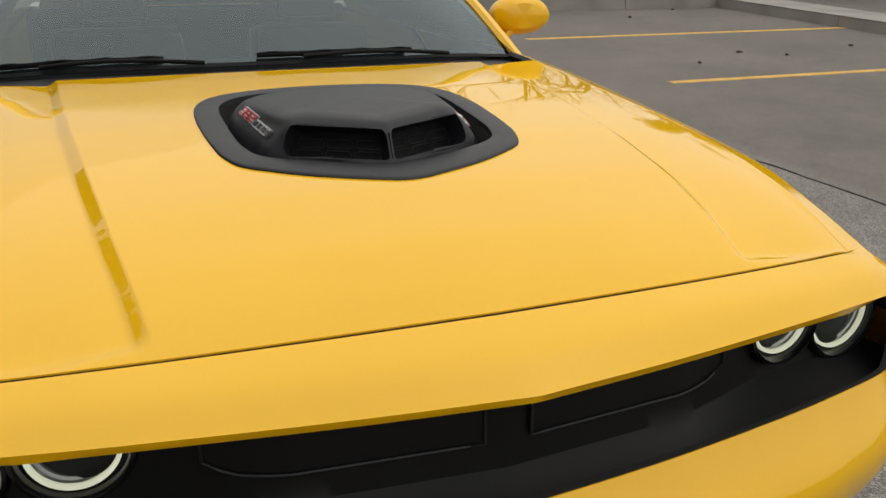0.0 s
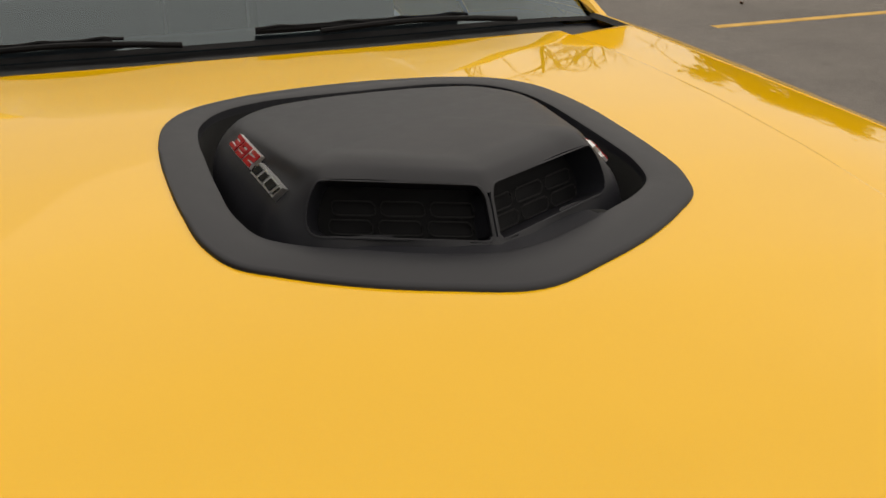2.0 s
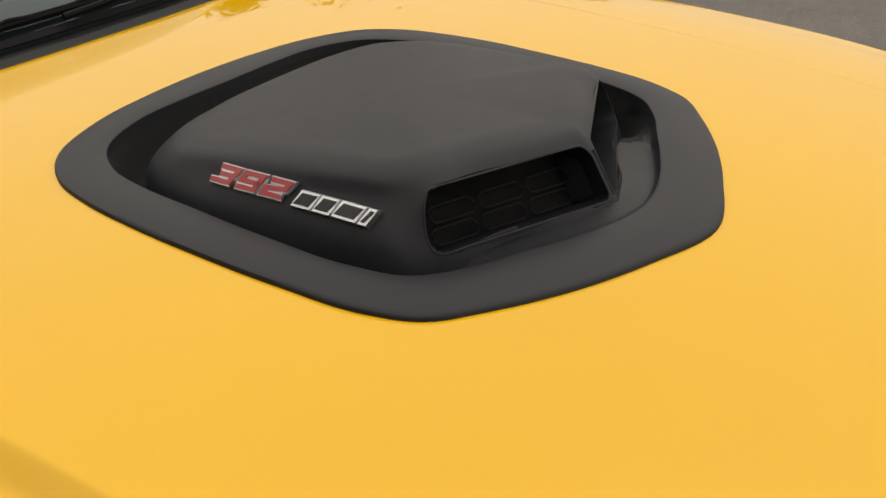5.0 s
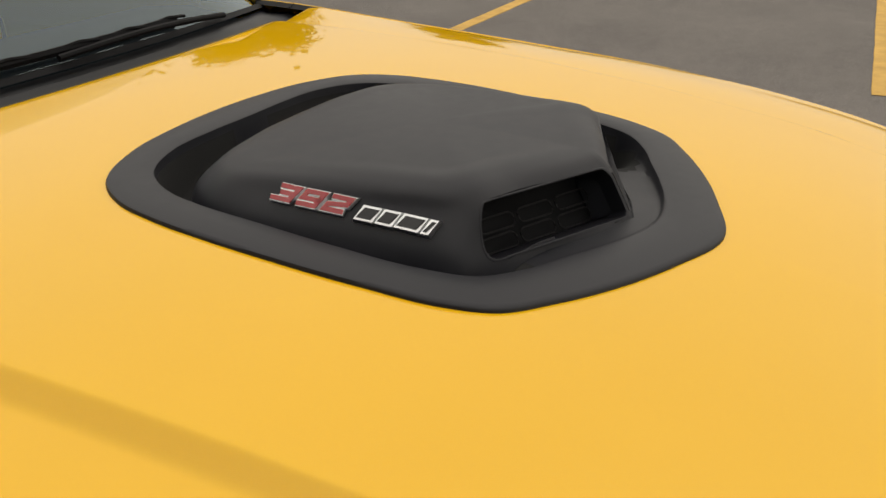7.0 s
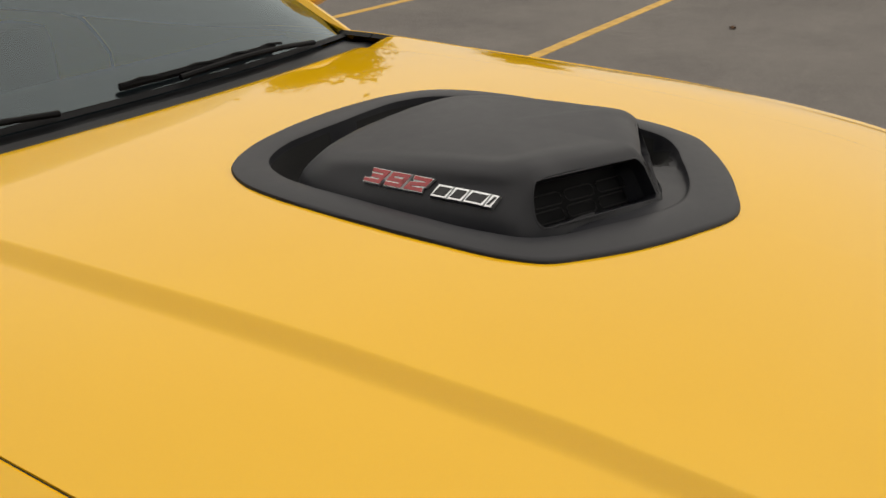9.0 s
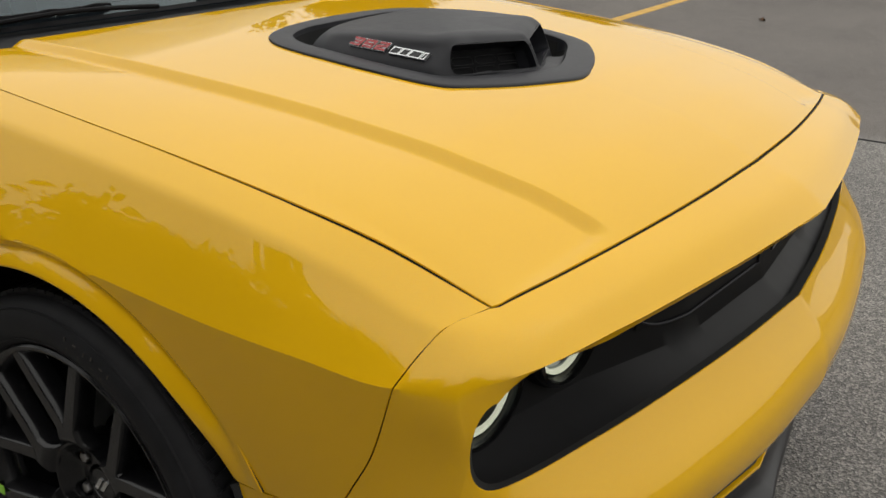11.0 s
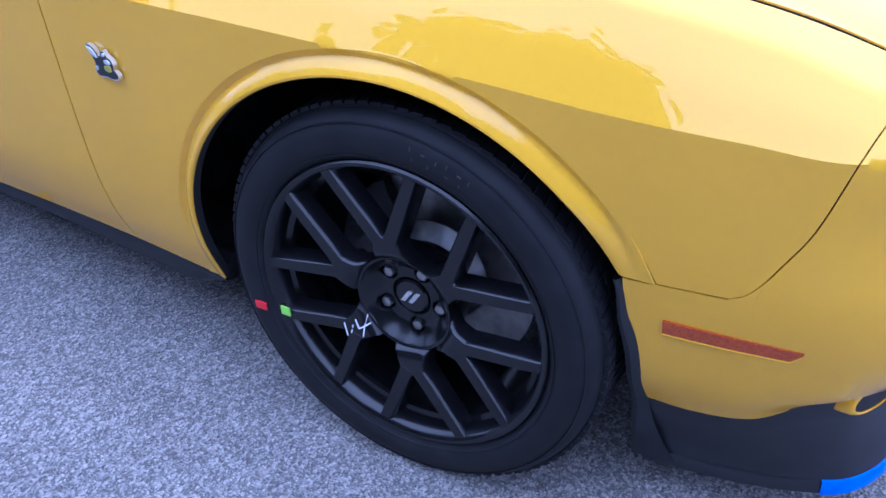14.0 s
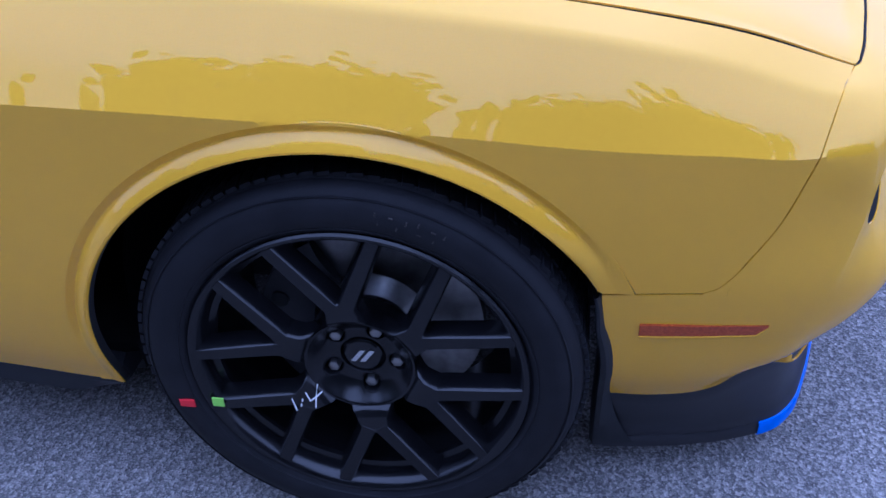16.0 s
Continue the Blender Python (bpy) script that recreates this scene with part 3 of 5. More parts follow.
# fenders, doors, rear quarters
for side in (-1, 1):
    upper = [("01", 0.022, 1, 8), ("12", 0.05, 1, 20), ("23", 0.08, 1, 12), ("45", 0.08, 1, 14)]
    a = skin_rows(dense(JOINT + 0.010, ARCH_FRONT, 40), upper)
    for j, v in enumerate(np.linspace(0.08, 1, 14)):
        u0 = JOINT + 0.010 + corner_cut(v)
        for i, t_ in enumerate(np.linspace(0, 1, 40)):
            if corner_cut(v) > 0:
                a[i][j + 40] = skin_rows([u0 + (ARCH_FRONT - u0) * t_], [("45", v, v, 1)])[0][0]
    b = skin_rows(dense(ARCH_FRONT, DOOR - 0.006, 150), upper + [("56", 0.07, 1, 14), ("67", 0.1, 1, 10), ("78", 0.12, 1, 9)])
    fm = bmesh.new()
    grid_into(fm, sided(a, side))
    fm2 = cut_arch(sided(b, side), 0.01, side)
    tmp = bpy.data.meshes.new("join")
    fm2.to_mesh(tmp)
    fm.from_mesh(tmp)
    bpy.data.meshes.remove(tmp)
    fm2.free()
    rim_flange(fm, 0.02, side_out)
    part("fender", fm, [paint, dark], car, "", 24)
    d = bmesh.new()
    grid_into(d, sided(skin_rows(dense(DOOR + 0.003, DOOR_END - 0.004, 40), [("01", 0.05, 1, 6), ("12", 0.05, 1, 16), ("23", 0.08, 1, 8), ("45", 0.1, 1, 8), ("56", 0.1, 1, 8), ("67", 0.1, 1, 6), ("78", 0.15, 1, 6)]), side))
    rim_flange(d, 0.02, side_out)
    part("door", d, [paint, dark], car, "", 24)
    qm = cut_arch(sided(skin_rows(dense(DOOR_END + 0.004, TAIL, 170), [("01", 0.05, 1, 5), ("12", 0.2, 1, 8), ("23", 0.1, 1, 8), ("45", 0.1, 1, 10), ("56", 0.1, 1, 10), ("67", 0.1, 1, 8), ("78", 0.15, 1, 6)]), side), 2.946, side)
    part("rear_quarter", qm, paint, car, "", 24)
    # black sill under fender and door
    sill = bmesh.new()
    srows = []
    for y in np.linspace(0.444, 2.52, 70):
        zz = 0.248 + 0.03 * min(1, max(0, (y - 0.4) / 0.6))
        f = 0.30 + 0.70 * smooth(0.44, 0.56, y)
        srows.append([(side * 0.86, y, zz + 0.03), (side * 0.898, y, zz + 0.006), (side * 0.902, y, zz - 0.012 * f), (side * 0.893, y, zz - 0.055 * f), (side * 0.868, y, zz - 0.078 * f), (side * 0.80, y, zz - 0.08 * f)])
    vs = grid_into(sill, srows)
    sill.faces.new(vs[0])
    sill.faces.new(vs[-1])
    part("sill", sill, plastic, car, "black plastic sill")
    # wheel housings
    for cy in (0.01, 2.946):
        wh = bmesh.new()
        rows = []
        for k in range(33):
            ang = radians(-4 + 188 * k / 32)
            rows.append([(side * x, cy + (ARCH_R + 0.012) * math.cos(ang), ARCH_Z + (ARCH_R + 0.012) * math.sin(ang)) for x in (0.868 if 5 < k < 27 else 0.80, 0.80, 0.66, 0.52)])
        vs = grid_into(wh, rows)
        wh.faces.new([r[-1] for r in vs])
        part("wheel_housing", wh, mesh_black, car, "black wheel housing liner")

# underside and inner body: keep daylight out of the gaps
for x1_, y0_, y1_, z0_ in ((0.80, 0.46, 2.48, 0.17), (0.50, -0.74, 0.456, 0.17), (0.50, 2.484, 3.9, 0.20)):
    ub = bmesh.new()
    box_into(ub, -x1_, x1_, y0_, y1_, z0_, z0_ + 0.07, 0.008)
    part("underbody_panel", ub, dark, car)

# ---- hood ----
_side = curve(RAIL[0][JOINT:-1], 400)


def rail0_at(y):
    return float(np.interp(y, _side[:, 1], _side[:, 0])), float(np.interp(y, _side[:, 1], _side[:, 2]))


HOOD_Y = [-.80, -.757, -.70, -.60, -.43, -.2, 0, .2, .4, .7, .9]
HOOD_Z = [.822, .842, .872, .905, .939, .968, .986, .999, 1.008, 1.014, 1.014]


def hood_mid(y):
    return float(np.interp(y, np.array(HOOD_Y), np.array(HOOD_Z)))


_fine = np.linspace(-.80, .9, 341)
_mid = np.array([hood_mid(y) for y in _fine])
for _ in range(30):
    _mid[1:-1] = (_mid[:-2] + 2 * _mid[1:-1] + _mid[2:]) / 4


def crease_x(y):
    return float(np.interp(y, [-.72, -.47, -.25, -.1, .03, .3, .6, .9], [.438, .474, .498, .512, .525, .543, .558, .57]))


def ramp_up(t):
    """A straight slope from 0 to 1 with short rounded ends, the lower one softer."""
    t = min(1.0, max(0.0, t))
    r0, r1 = 0.12, 0.35
    top = 1 - r0 / 2 - r1 / 2
    v = t * t / (2 * r0) if t < r0 else t - r0 / 2 if t < 1 - r1 else top - (1 - t) ** 2 / (2 * r1)
    return v / top


def hood_z(x, y):
    """Height of the hood: a low crown between two creases, falling to the fender gaps."""
    ax = abs(x)
    zc = float(np.interp(y, _fine, _mid))
    xe, ze = rail0_at(max(y, -.676))
    xf = crease_x(y)
    edge = zc - 0.010
    inner = zc - 0.010 * min(1.0, ax / xf) ** 2
    if ax <= xf:
        base = inner
    else:
        t = (ax - xf) / max(1e-4, xe - xf)
        t = min(1.3, t)
        base = edge + (ze - edge) * (0.35 * t + 0.65 * t * t)
    # the pressed crease: a narrow step that starts short of the front edge
    fade = smooth(-.712, -.680, y)
    step = 0.0130 * fade * ramp_up((ax - xf + 0.002) / 0.028) * (1 - 0.9 * min(1.0, max(0.0, (ax - xf - 0.024) / max(1e-4, xe - xf - 0.024))))
    return base - step


_front = curve(RAIL[0][:JOINT + 1], 200)


def front_y(x):
    return float(np.interp(abs(x), _front[:, 0], _front[:, 1]))


def front_z(x):
    return float(np.interp(abs(x), _front[:, 0], _front[:, 2]))


HOOD_END = 0.640


def rear_y(x):
    return 0.518 + 0.122 * (abs(x) / 0.757) ** 2


# the scoop's outlines in plan, and with heights, from the front middle round one side to the rear middle
BEZEL = [(0, -.417), (.085, -.392), (.158, -.359), (.218, -.321), (.259, -.287), (.278, -.245), (.290, -.165), (.295, -.08), (.296, .0), (.291, .07), (.279, .126), (.250, .174), (.170, .217), (.085, .233), (0, .238)]
BEZEL_IN = [(0, -.350), (.050, -.341), (.098, -.322), (.142, -.300), (.184, -.279), (.222, -.247), (.238, -.200), (.244, -.12), (.245, -.03), (.243, .050), (.235, .096), (.205, .147), (.140, .178), (.07, .183), (0, .182)]
SCOOP_FOOT = [(0, -.324), (.053, -.303), (.110, -.270), (.170, -.250), (.208, -.233), (.220, -.176), (.234, -.10), (.240, .0), (.234, .052), (.196, .117), (.105, .136), (0, .138)]
SCOOP_LOW = [(0, -.314, .963), (.053, -.293, .964), (.110, -.260, .966), (.168, -.240, .963), (.197, -.220, .962), (.205, -.170, .967), (.214, -.10, .972), (.225, .0, .979), (.220, .05, .981), (.188, .106, .984), (.102, .124, .986), (0, .126, .987)]
SCOOP_LIP = [(0, -.294, 1.000), (.053, -.274, 1.002), (.110, -.246, 1.005), (.157, -.226, 1.006), (.171, -.203, 1.001), (.180, -.163, .999), (.192, -.10, .999), (.206, .0, 1.000), (.206, .048, .999), (.178, .090, 1.001), (.095, .107, 1.005), (0, .110, 1.006)]
SCOOP_BROW = [(0, -.282, 1.0105), (.051, -.262, 1.0135), (.108, -.234, 1.0160), (.149, -.215, 1.0170), (.163, -.196, 1.0130), (.172, -.157, 1.0120), (.181, -.10, 1.0125), (.194, .0, 1.0115), (.195, .044, 1.0085), (.169, .082, 1.0090), (.090, .098, 1.0135), (0, .101, 1.0145)]
SCOOP_CROWN = [(0, -.266, 1.0150), (.048, -.247, 1.0185), (.100, -.221, 1.0215), (.138, -.202, 1.0225), (.151, -.186, 1.0200), (.158, -.150, 1.0190), (.165, -.10, 1.0190), (.176, .0, 1.0165), (.178, .036, 1.0145), (.156, .070, 1.0155), (.083, .086, 1.0185), (0, .088, 1.0195)]


def closed_loop(half, n):
    full = half + [(-x, y) for x, y in half[-2:0:-1]]
    m = len(full)
    ext = full[-3:] + full + full[:4]
    return curve(ext, ts=3 + np.arange(n) * m / n)


def keeled_loop(half, n):
    """As closed_loop, but with a true corner at the front middle."""
    one = curve(half, n // 2 + 1)
    return np.array([*one, *(one[-2:0:-1] * ([-1, 1] if one.shape[1] == 2 else [-1, 1, 1]))])


NLOOP = 176
hole = closed_loop([(x * 0.95, (y + 0.05) * 0.95 - 0.05) for x, y in BEZEL], 88)


hm = bmesh.new()
rows = []
NV = 170
KNOTS = [0, 62, 80, 120]
for k in range(-KNOTS[-1], KNOTS[-1] + 1):
    row = []
    for v in np.linspace(0, 1, NV):
        ys = -.6735 + (HOOD_END + .6735) * v
        xe = rail0_at(ys)[0] - 0.003
        xf = crease_x(ys)
        x = math.copysign(float(np.interp(abs(k), KNOTS, [0, xf - 0.008, xf + 0.032, xe])), k)
        a = x / xe
        y = ys + (front_y(x) + .0035 - (-.6735)) * (1 - v) ** 3 + (rear_y(x) - HOOD_END) * v ** 3
        yf = front_y(a * (rail0_at(-.6735)[0] - 0.0025)) + .0035
        z = hood_z(x, y) + (front_z(x) + 0.0005 - hood_z(x, yf)) * (1 - v) ** 6
        if v > 0.97:
            z -= 0.004 * ((v - 0.97) / 0.03) ** 2
        row.append((x, y, z))
    rows.append(row)
grid_into(hm, rows, lambda i, j: not in_loop(hole, (rows[i][j][0] + rows[i + 1][j + 1][0]) / 2, (rows[i][j][1] + rows[i + 1][j + 1][1]) / 2))
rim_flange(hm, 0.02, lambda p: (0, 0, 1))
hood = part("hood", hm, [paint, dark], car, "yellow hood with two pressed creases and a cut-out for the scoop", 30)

# dark box in the inner bay under the hood's gaps
bay = bmesh.new()
box_into(bay, -0.66, 0.66, -0.62, 0.60, 0.70, 0.78)
part("engine_bay_cover", bay, dark, car)


# ---- hood scoop and bezel ----
def well_depth(x, y):
    """Depth of the trough between bezel and scoop: deep at the sides and behind, running out before the inlets."""
    return 0.005 * smooth(.0, .08, abs(x)) + 0.006 * smooth(.05, .15, abs(x)) + 0.022 * smooth(-.31, -.20, y) * smooth(.13, .19, max(abs(x), .20 * smooth(-.10, .0, y))) + 0.028 * smooth(-.02, .11, y) + 0.030 * smooth(.165, .205, abs(x)) * smooth(-.275, -.21, y) * (1 - smooth(.0, .10, y))


def loop3(loop, dz):
    return [(x, y, hood_z(x, y) + (dz(x, y) if callable(dz) else dz)) for x, y in loop]


def blend(a, b, t):
    return [tuple(np.array(p) * (1 - t) + np.array(q) * t) for p, q in zip(a, b)]


outer, inner = closed_loop(BEZEL, NLOOP), closed_loop(BEZEL_IN, NLOOP)
foot_loop = keeled_loop(SCOOP_FOOT, NLOOP)
bz = bmesh.new()
loops = [loop3(outer, -0.006), loop3(outer, 0.0015), loop3(blend(outer, inner, 0.03), 0.0038), loop3(blend(outer, inner, 0.10), 0.0048), loop3(blend(outer, inner, 0.5), 0.0058),
         loop3(blend(outer, inner, 0.92), 0.0052), loop3(blend(outer, inner, 0.98), 0.0040), loop3(inner, lambda x, y: 0.0028 - 0.15 * well_depth(x, y)), loop3(blend(inner, foot_loop, 0.06), lambda x, y: 0.001 - 0.5 * well_depth(x, y)),
         loop3(blend(inner, foot_loop, 0.14), lambda x, y: -0.0005 - 0.8 * well_depth(x, y)), loop3(blend(inner, foot_loop, 0.35), lambda x, y: -0.002 - 0.95 * well_depth(x, y)), loop3(blend(inner, foot_loop, 0.65), lambda x, y: -0.003 - well_depth(x, y)), loop3(foot_loop, lambda x, y: -0.004 - 1.02 * well_depth(x, y))]
grid_into(bz, [[tuple(map(float, lp[i])) for lp in loops] for i in range(NLOOP)], closed=True)
# trough shade painted in: bezel faces well below the hood turn black
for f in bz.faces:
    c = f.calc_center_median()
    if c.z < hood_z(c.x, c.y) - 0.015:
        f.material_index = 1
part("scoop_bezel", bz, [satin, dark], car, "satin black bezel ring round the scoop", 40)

sc = bmesh.new()
foot3 = loop3(foot_loop, lambda x, y: -0.005 - 1.02 * well_depth(x, y))
low, lip, brow, crown = (keeled_loop(h, NLOOP) for h in (SCOOP_LOW, SCOOP_LIP, SCOOP_BROW, SCOOP_CROWN))
TOP = np.array([0.0, -0.085, 1.0255])
cols = []
for i in range(NLOOP):
    e = crown[i]
    c1 = e * 0.8 + TOP * 0.2
    c1[2] = e[2] + (TOP[2] - e[2]) * 0.36
    col = list(curve([foot3[i], low[i], lip[i], brow[i], e, c1], ts=np.linspace(0, 5, 31)))
    for k in (0.6, 0.35, 0.12, 0.0):
        q = e * k + TOP * (1 - k)
        q[2] = TOP[2] + (e[2] - TOP[2]) * k * k
        col.append(q)
    cols.append([tuple(map(float, c)) for c in col])


I0, I1, J0, J1 = 0.7, 26.0, 1.6, 12.2


def mouth_loop(grow, side, n=9):
    """A rounded mouth on the scoop's front wall, in steps round and up the wall."""
    out = []
    for ci, cj, ri, rj, a0 in ((I1 - 3.4, J1 - 4.6, 3.4, 4.6, 0), (I0 + 1.6, J1 - 2.6, 1.6, 2.6, 90), (I0 + 1.2, J0 + 2.0, 1.2, 2.0, 180), (I1 - 4.6, J0 + 4.8, 4.6, 4.8, 270)):
        for k in range(n):
            a = radians(a0 + 90 * k / (n - 1))
            i, j = ci + (ri + grow) * math.cos(a), cj + (rj + grow * 1.5) * math.sin(a)
            # the sill rises a little towards the outer end
            out.append((side * i, j + 2.6 * max(0.0, i / I1) * (J1 - j) / (J1 - J0)))
    return out


def in_mouth(i, j):
    i = i if i < NLOOP / 2 else i - NLOOP
    return in_loop(mouth_loop(0.35, 1), abs(i), j)


def on_wall(i, j):
    j = max(0.0, min(j, 29.0))
    i0, j0 = math.floor(i), math.floor(j)
    fi, fj = i - i0, j - j0
    q = [[np.array(cols[(i0 + a) % NLOOP][min(j0 + c, 30)]) for c in (0, 1)] for a in (0, 1)]
    return Vector((q[0][0] * (1 - fj) + q[0][1] * fj) * (1 - fi) + (q[1][0] * (1 - fj) + q[1][1] * fj) * fi)


grid_into(sc, cols, lambda i, j: not (j < 17 and in_mouth(i + 0.5, j + 0.5)), closed=True)
scoop = part("hood_scoop", sc, satin, car, "satin black hood scoop with two front inlets", 50)


def inlet(side):
    """A rounded inlet mouth in the scoop's front: lip, tunnel, back, and the moulded grid inside."""
    mid = on_wall(side * (I0 + I1) / 2, (J0 + J1) / 2)
    along = (on_wall(side * I1, 10) - on_wall(side * I0, 10)).normalized()
    up = (on_wall(side * 10, J1) - on_wall(side * 10, J0)).normalized()
    out = along.cross(up).normalized() * side
    if out.y > 0:
        out = -out

    def ring(grow, push, squeeze=1.0):
        pts = []
        for i, j in mouth_loop(grow, side):
            q = on_wall(i, j)
            if squeeze != 1.0:
                q = mid + (q - mid) * squeeze
            pts.append(q + out * push)
        return pts

    bm = bmesh.new()
    lps = [ring(0.60, -0.002), ring(0.55, 0.0002), ring(0.3, 0.0006), ring(0.05, 0.0002), ring(0.0, -0.003), ring(0.0, -0.012, 0.985), ring(0.0, -0.040, 0.95)]
    grid_into(bm, [[lp[i] for lp in lps] for i in range(len(lps[0]))], closed=True)
    mouth = part("scoop_inlet", bm, satin, scoop, "black rounded air inlet", 50)
    bk = bmesh.new()
    vs = [bk.verts.new(p) for p in ring(0.0, -0.038, 0.955)]
    c = bk.verts.new(sum((v.co for v in vs), Vector()) / len(vs))
    for i in range(len(vs)):
        bk.faces.new((vs[i], vs[(i + 1) % len(vs)], c))
    part("inlet_back", bk, mesh_black, mouth)
    for fb in (-0.009, 0.011):
        for fa in (-0.060, -0.008, 0.044) if fb > 0 else (-0.054, -0.002, 0.050):
            gr = bmesh.new()
            pts = [mid + along * (fa + u) + up * (fb + v) - out * 0.029 for u, v in rounded_loop(0.046, 0.015, 0.006, 4)]
            tube_into(gr, pts, 0.0009, 6, True)
            part("grid_cell", gr, panel_black, mouth)


for s in (1, -1):
    inlet(s)


def flat_bar(bm, line, half_w, z0, z1, m, flare=0.0):
    """A raised flat stroke of even width along a line, with mitred corners."""
    p = [Vector((*q, 0)) for q in line]
    sides = []
    for i, q in enumerate(p):
        d0 = (q - p[i - 1]).normalized() if i else (p[1] - q).normalized()
        d1 = (p[i + 1] - q).normalized() if i < len(p) - 1 else d0
        t = (d0 + d1).normalized()
        nrm = Vector((-t.y, t.x, 0)) * (half_w / max(0.45, t.dot(d1)))
        cap = (-d1 if i == 0 else d0 if i == len(p) - 1 else Vector()) * half_w * 0.9
        sides.append((q + nrm + cap, q - nrm + cap, nrm * flare / half_w))
    rows = [[m @ (a + f + Vector((0, 0, z0))), m @ (a + Vector((0, 0, z1))), m @ (c + Vector((0, 0, z1))), m @ (c - f + Vector((0, 0, z0)))] for a, c, f in sides]
    vs = grid_into(bm, rows)
    bm.faces.new(vs[0])
    bm.faces.new(vs[-1])


def flank(y, z):
    """Half width of the scoop's wall at a place along it and a height."""
    xs, ys = [], []
    for i in range(31, 74):
        line = cols[i][5:22]
        zz = [c[2] for c in line]
        ys.append(np.interp(z, zz, [c[1] for c in line]))
        xs.append(np.interp(z, zz, [c[0] for c in line]))
    o = np.argsort(ys)
    return float(np.interp(y, np.array(ys)[o], np.array(xs)[o]))


def emblem(side):
    """The raised engine badge on the scoop's flank: red figures and dark slanted letter plates, edged in chrome."""
    def foot_z(y):
        return 0.9940 + 0.085 * (y + 0.02) if side < 0 else 0.977 - 0.01 * (y + 0.19)

    def frame_at(y):
        """Where a letter's foot stands on the wall, with its ways along, up and out."""
        z0 = foot_z(y)
        p = Vector((side * flank(y, z0), y, z0))
        q = Vector((side * flank(y - 0.02, foot_z(y - 0.02)), y - 0.02, foot_z(y - 0.02)))
        w = Vector((side * flank(y, z0 + 0.016), y, z0 + 0.016))
        along = (q - p).normalized() * (1 if side < 0 else -1)
        up = (w - p).normalized()
        normal = along.cross(up).normalized()
        up = normal.cross(along).normalized()
        m = Matrix(((*along, 0), (*up, 0), (*normal, 0), (0, 0, 0, 1))).transposed()
        # stands clear of the wall's bulge
        lift = 0.0
        for dy in (-0.013, 0.0, 0.013):
            for h in (0.0, 0.006, 0.012, 0.018, 0.024):
                z = foot_z(y + dy) + up.z * h
                lift = max(lift, (Vector((side * flank(y + dy, z), y + dy, z)) - p).dot(normal))
        m.translation = p + normal * (min(lift, 0.016 if side < 0 else 0.002) + 0.0026)
        return m

    def along_y(s):
        return -0.018 - s if side < 0 else -0.206 + s

    back = bmesh.new()
    m = frame_at(along_y(0.09))
    box_into(back, -0.060, 0.060, 0.003, 0.010, -0.012, -0.004, 0.0, m)
    badge = part("badge", back, satin, scoop, "raised engine badge", 30)
    # squared figures as broad strokes, on a box one unit wide and high
    figures = ((((0.02, 1), (1, 1), (1, 0), (0, 0)), ((0.28, 0.5), (0.99, 0.5))), (((1, 0.46), (0, 0.46), (0, 1), (1, 1), (1, 0), (0.04, 0)),), (((0.02, 1), (1, 1), (1, 0.56), (0, 0.40), (0, 0), (1, 0)),))
    for k, strokes in enumerate(figures):
        m = frame_at(along_y(0.014 + 0.0285 * k)) @ Matrix.Translation((-0.0125, 0.0028, 0))
        for half_w, z1, mat, nm, lab in ((0.0032, 0.0016, badge_chrome, "numeral_edge", "chrome edge"), (0.0024, 0.0028, red_enamel, "numeral", "red enamel numeral")):
            bm = bmesh.new()
            for n_, line in enumerate(strokes):
                flat_bar(bm, [(a * 0.0185 + c * 0.0074, c * 0.0138) for a, c in line], half_w, -0.002, z1 + 0.0002 * n_, m, 0.0010 if mat is badge_chrome else 0.0003)
            part(nm, bm, mat, badge, lab, 30)
    for k in range(4):
        w = (0.0165, 0.0145, 0.0215, 0.0050)[k]
        x0 = 0.0935 + (0, 0.0220, 0.0420, 0.0690)[k]
        m = frame_at(along_y(x0 + w / 2)) @ Matrix.Translation((-x0 - w / 2, 0, 0.0016))
        for grow, z0, mat, nm in ((0.0016, 0.0, badge_chrome, "letter_edge"), (-0.0008, 0.0010, black_enamel, "letter_plate")):
            bm = bmesh.new()
            quad = [(x0 - grow, -grow), (x0 + w + grow, -grow), (x0 + w + grow + 0.0065, 0.0125 + grow), (x0 - grow + 0.0065, 0.0125 + grow)]
            cx_, cy_ = x0 + w / 2 + 0.00325, 0.00625
            lo_ = [bm.verts.new(m @ Vector((a + math.copysign(0.0016, a - cx_), b + math.copysign(0.0016, b - cy_), z0 - 0.004))) for a, b in quad]
            hi_ = [bm.verts.new(m @ Vector((a, b, z0 + 0.0018))) for a, b in quad]
            bm.faces.new(hi_)
            for i in range(4):
                bm.faces.new((lo_[i], lo_[(i + 1) % 4], hi_[(i + 1) % 4], hi_[i]))
            part(nm, bm, mat, badge)


emblem(-1)
emblem(1)


# ---- grille, lamps, intake, splitter ----
def front_curve(rail, x, back=0.0, z=None):
    r = RAIL[rail][:6]
    xs = [p[0] for p in r]
    y = float(np.interp(abs(x), xs, [p[1] for p in r])) + back
    zz = float(np.interp(abs(x), xs, [p[2] for p in r])) if z is None else z
    return (x, y, zz)


LAMPS = ((0.548, 0.722, 0.058), (0.704, 0.700, 0.064))


def grille_back(x):
    return float(np.interp(abs(x), [0, .3, .5, .65, .80], [-.792, -.768, -.698, -.668, -.640]))


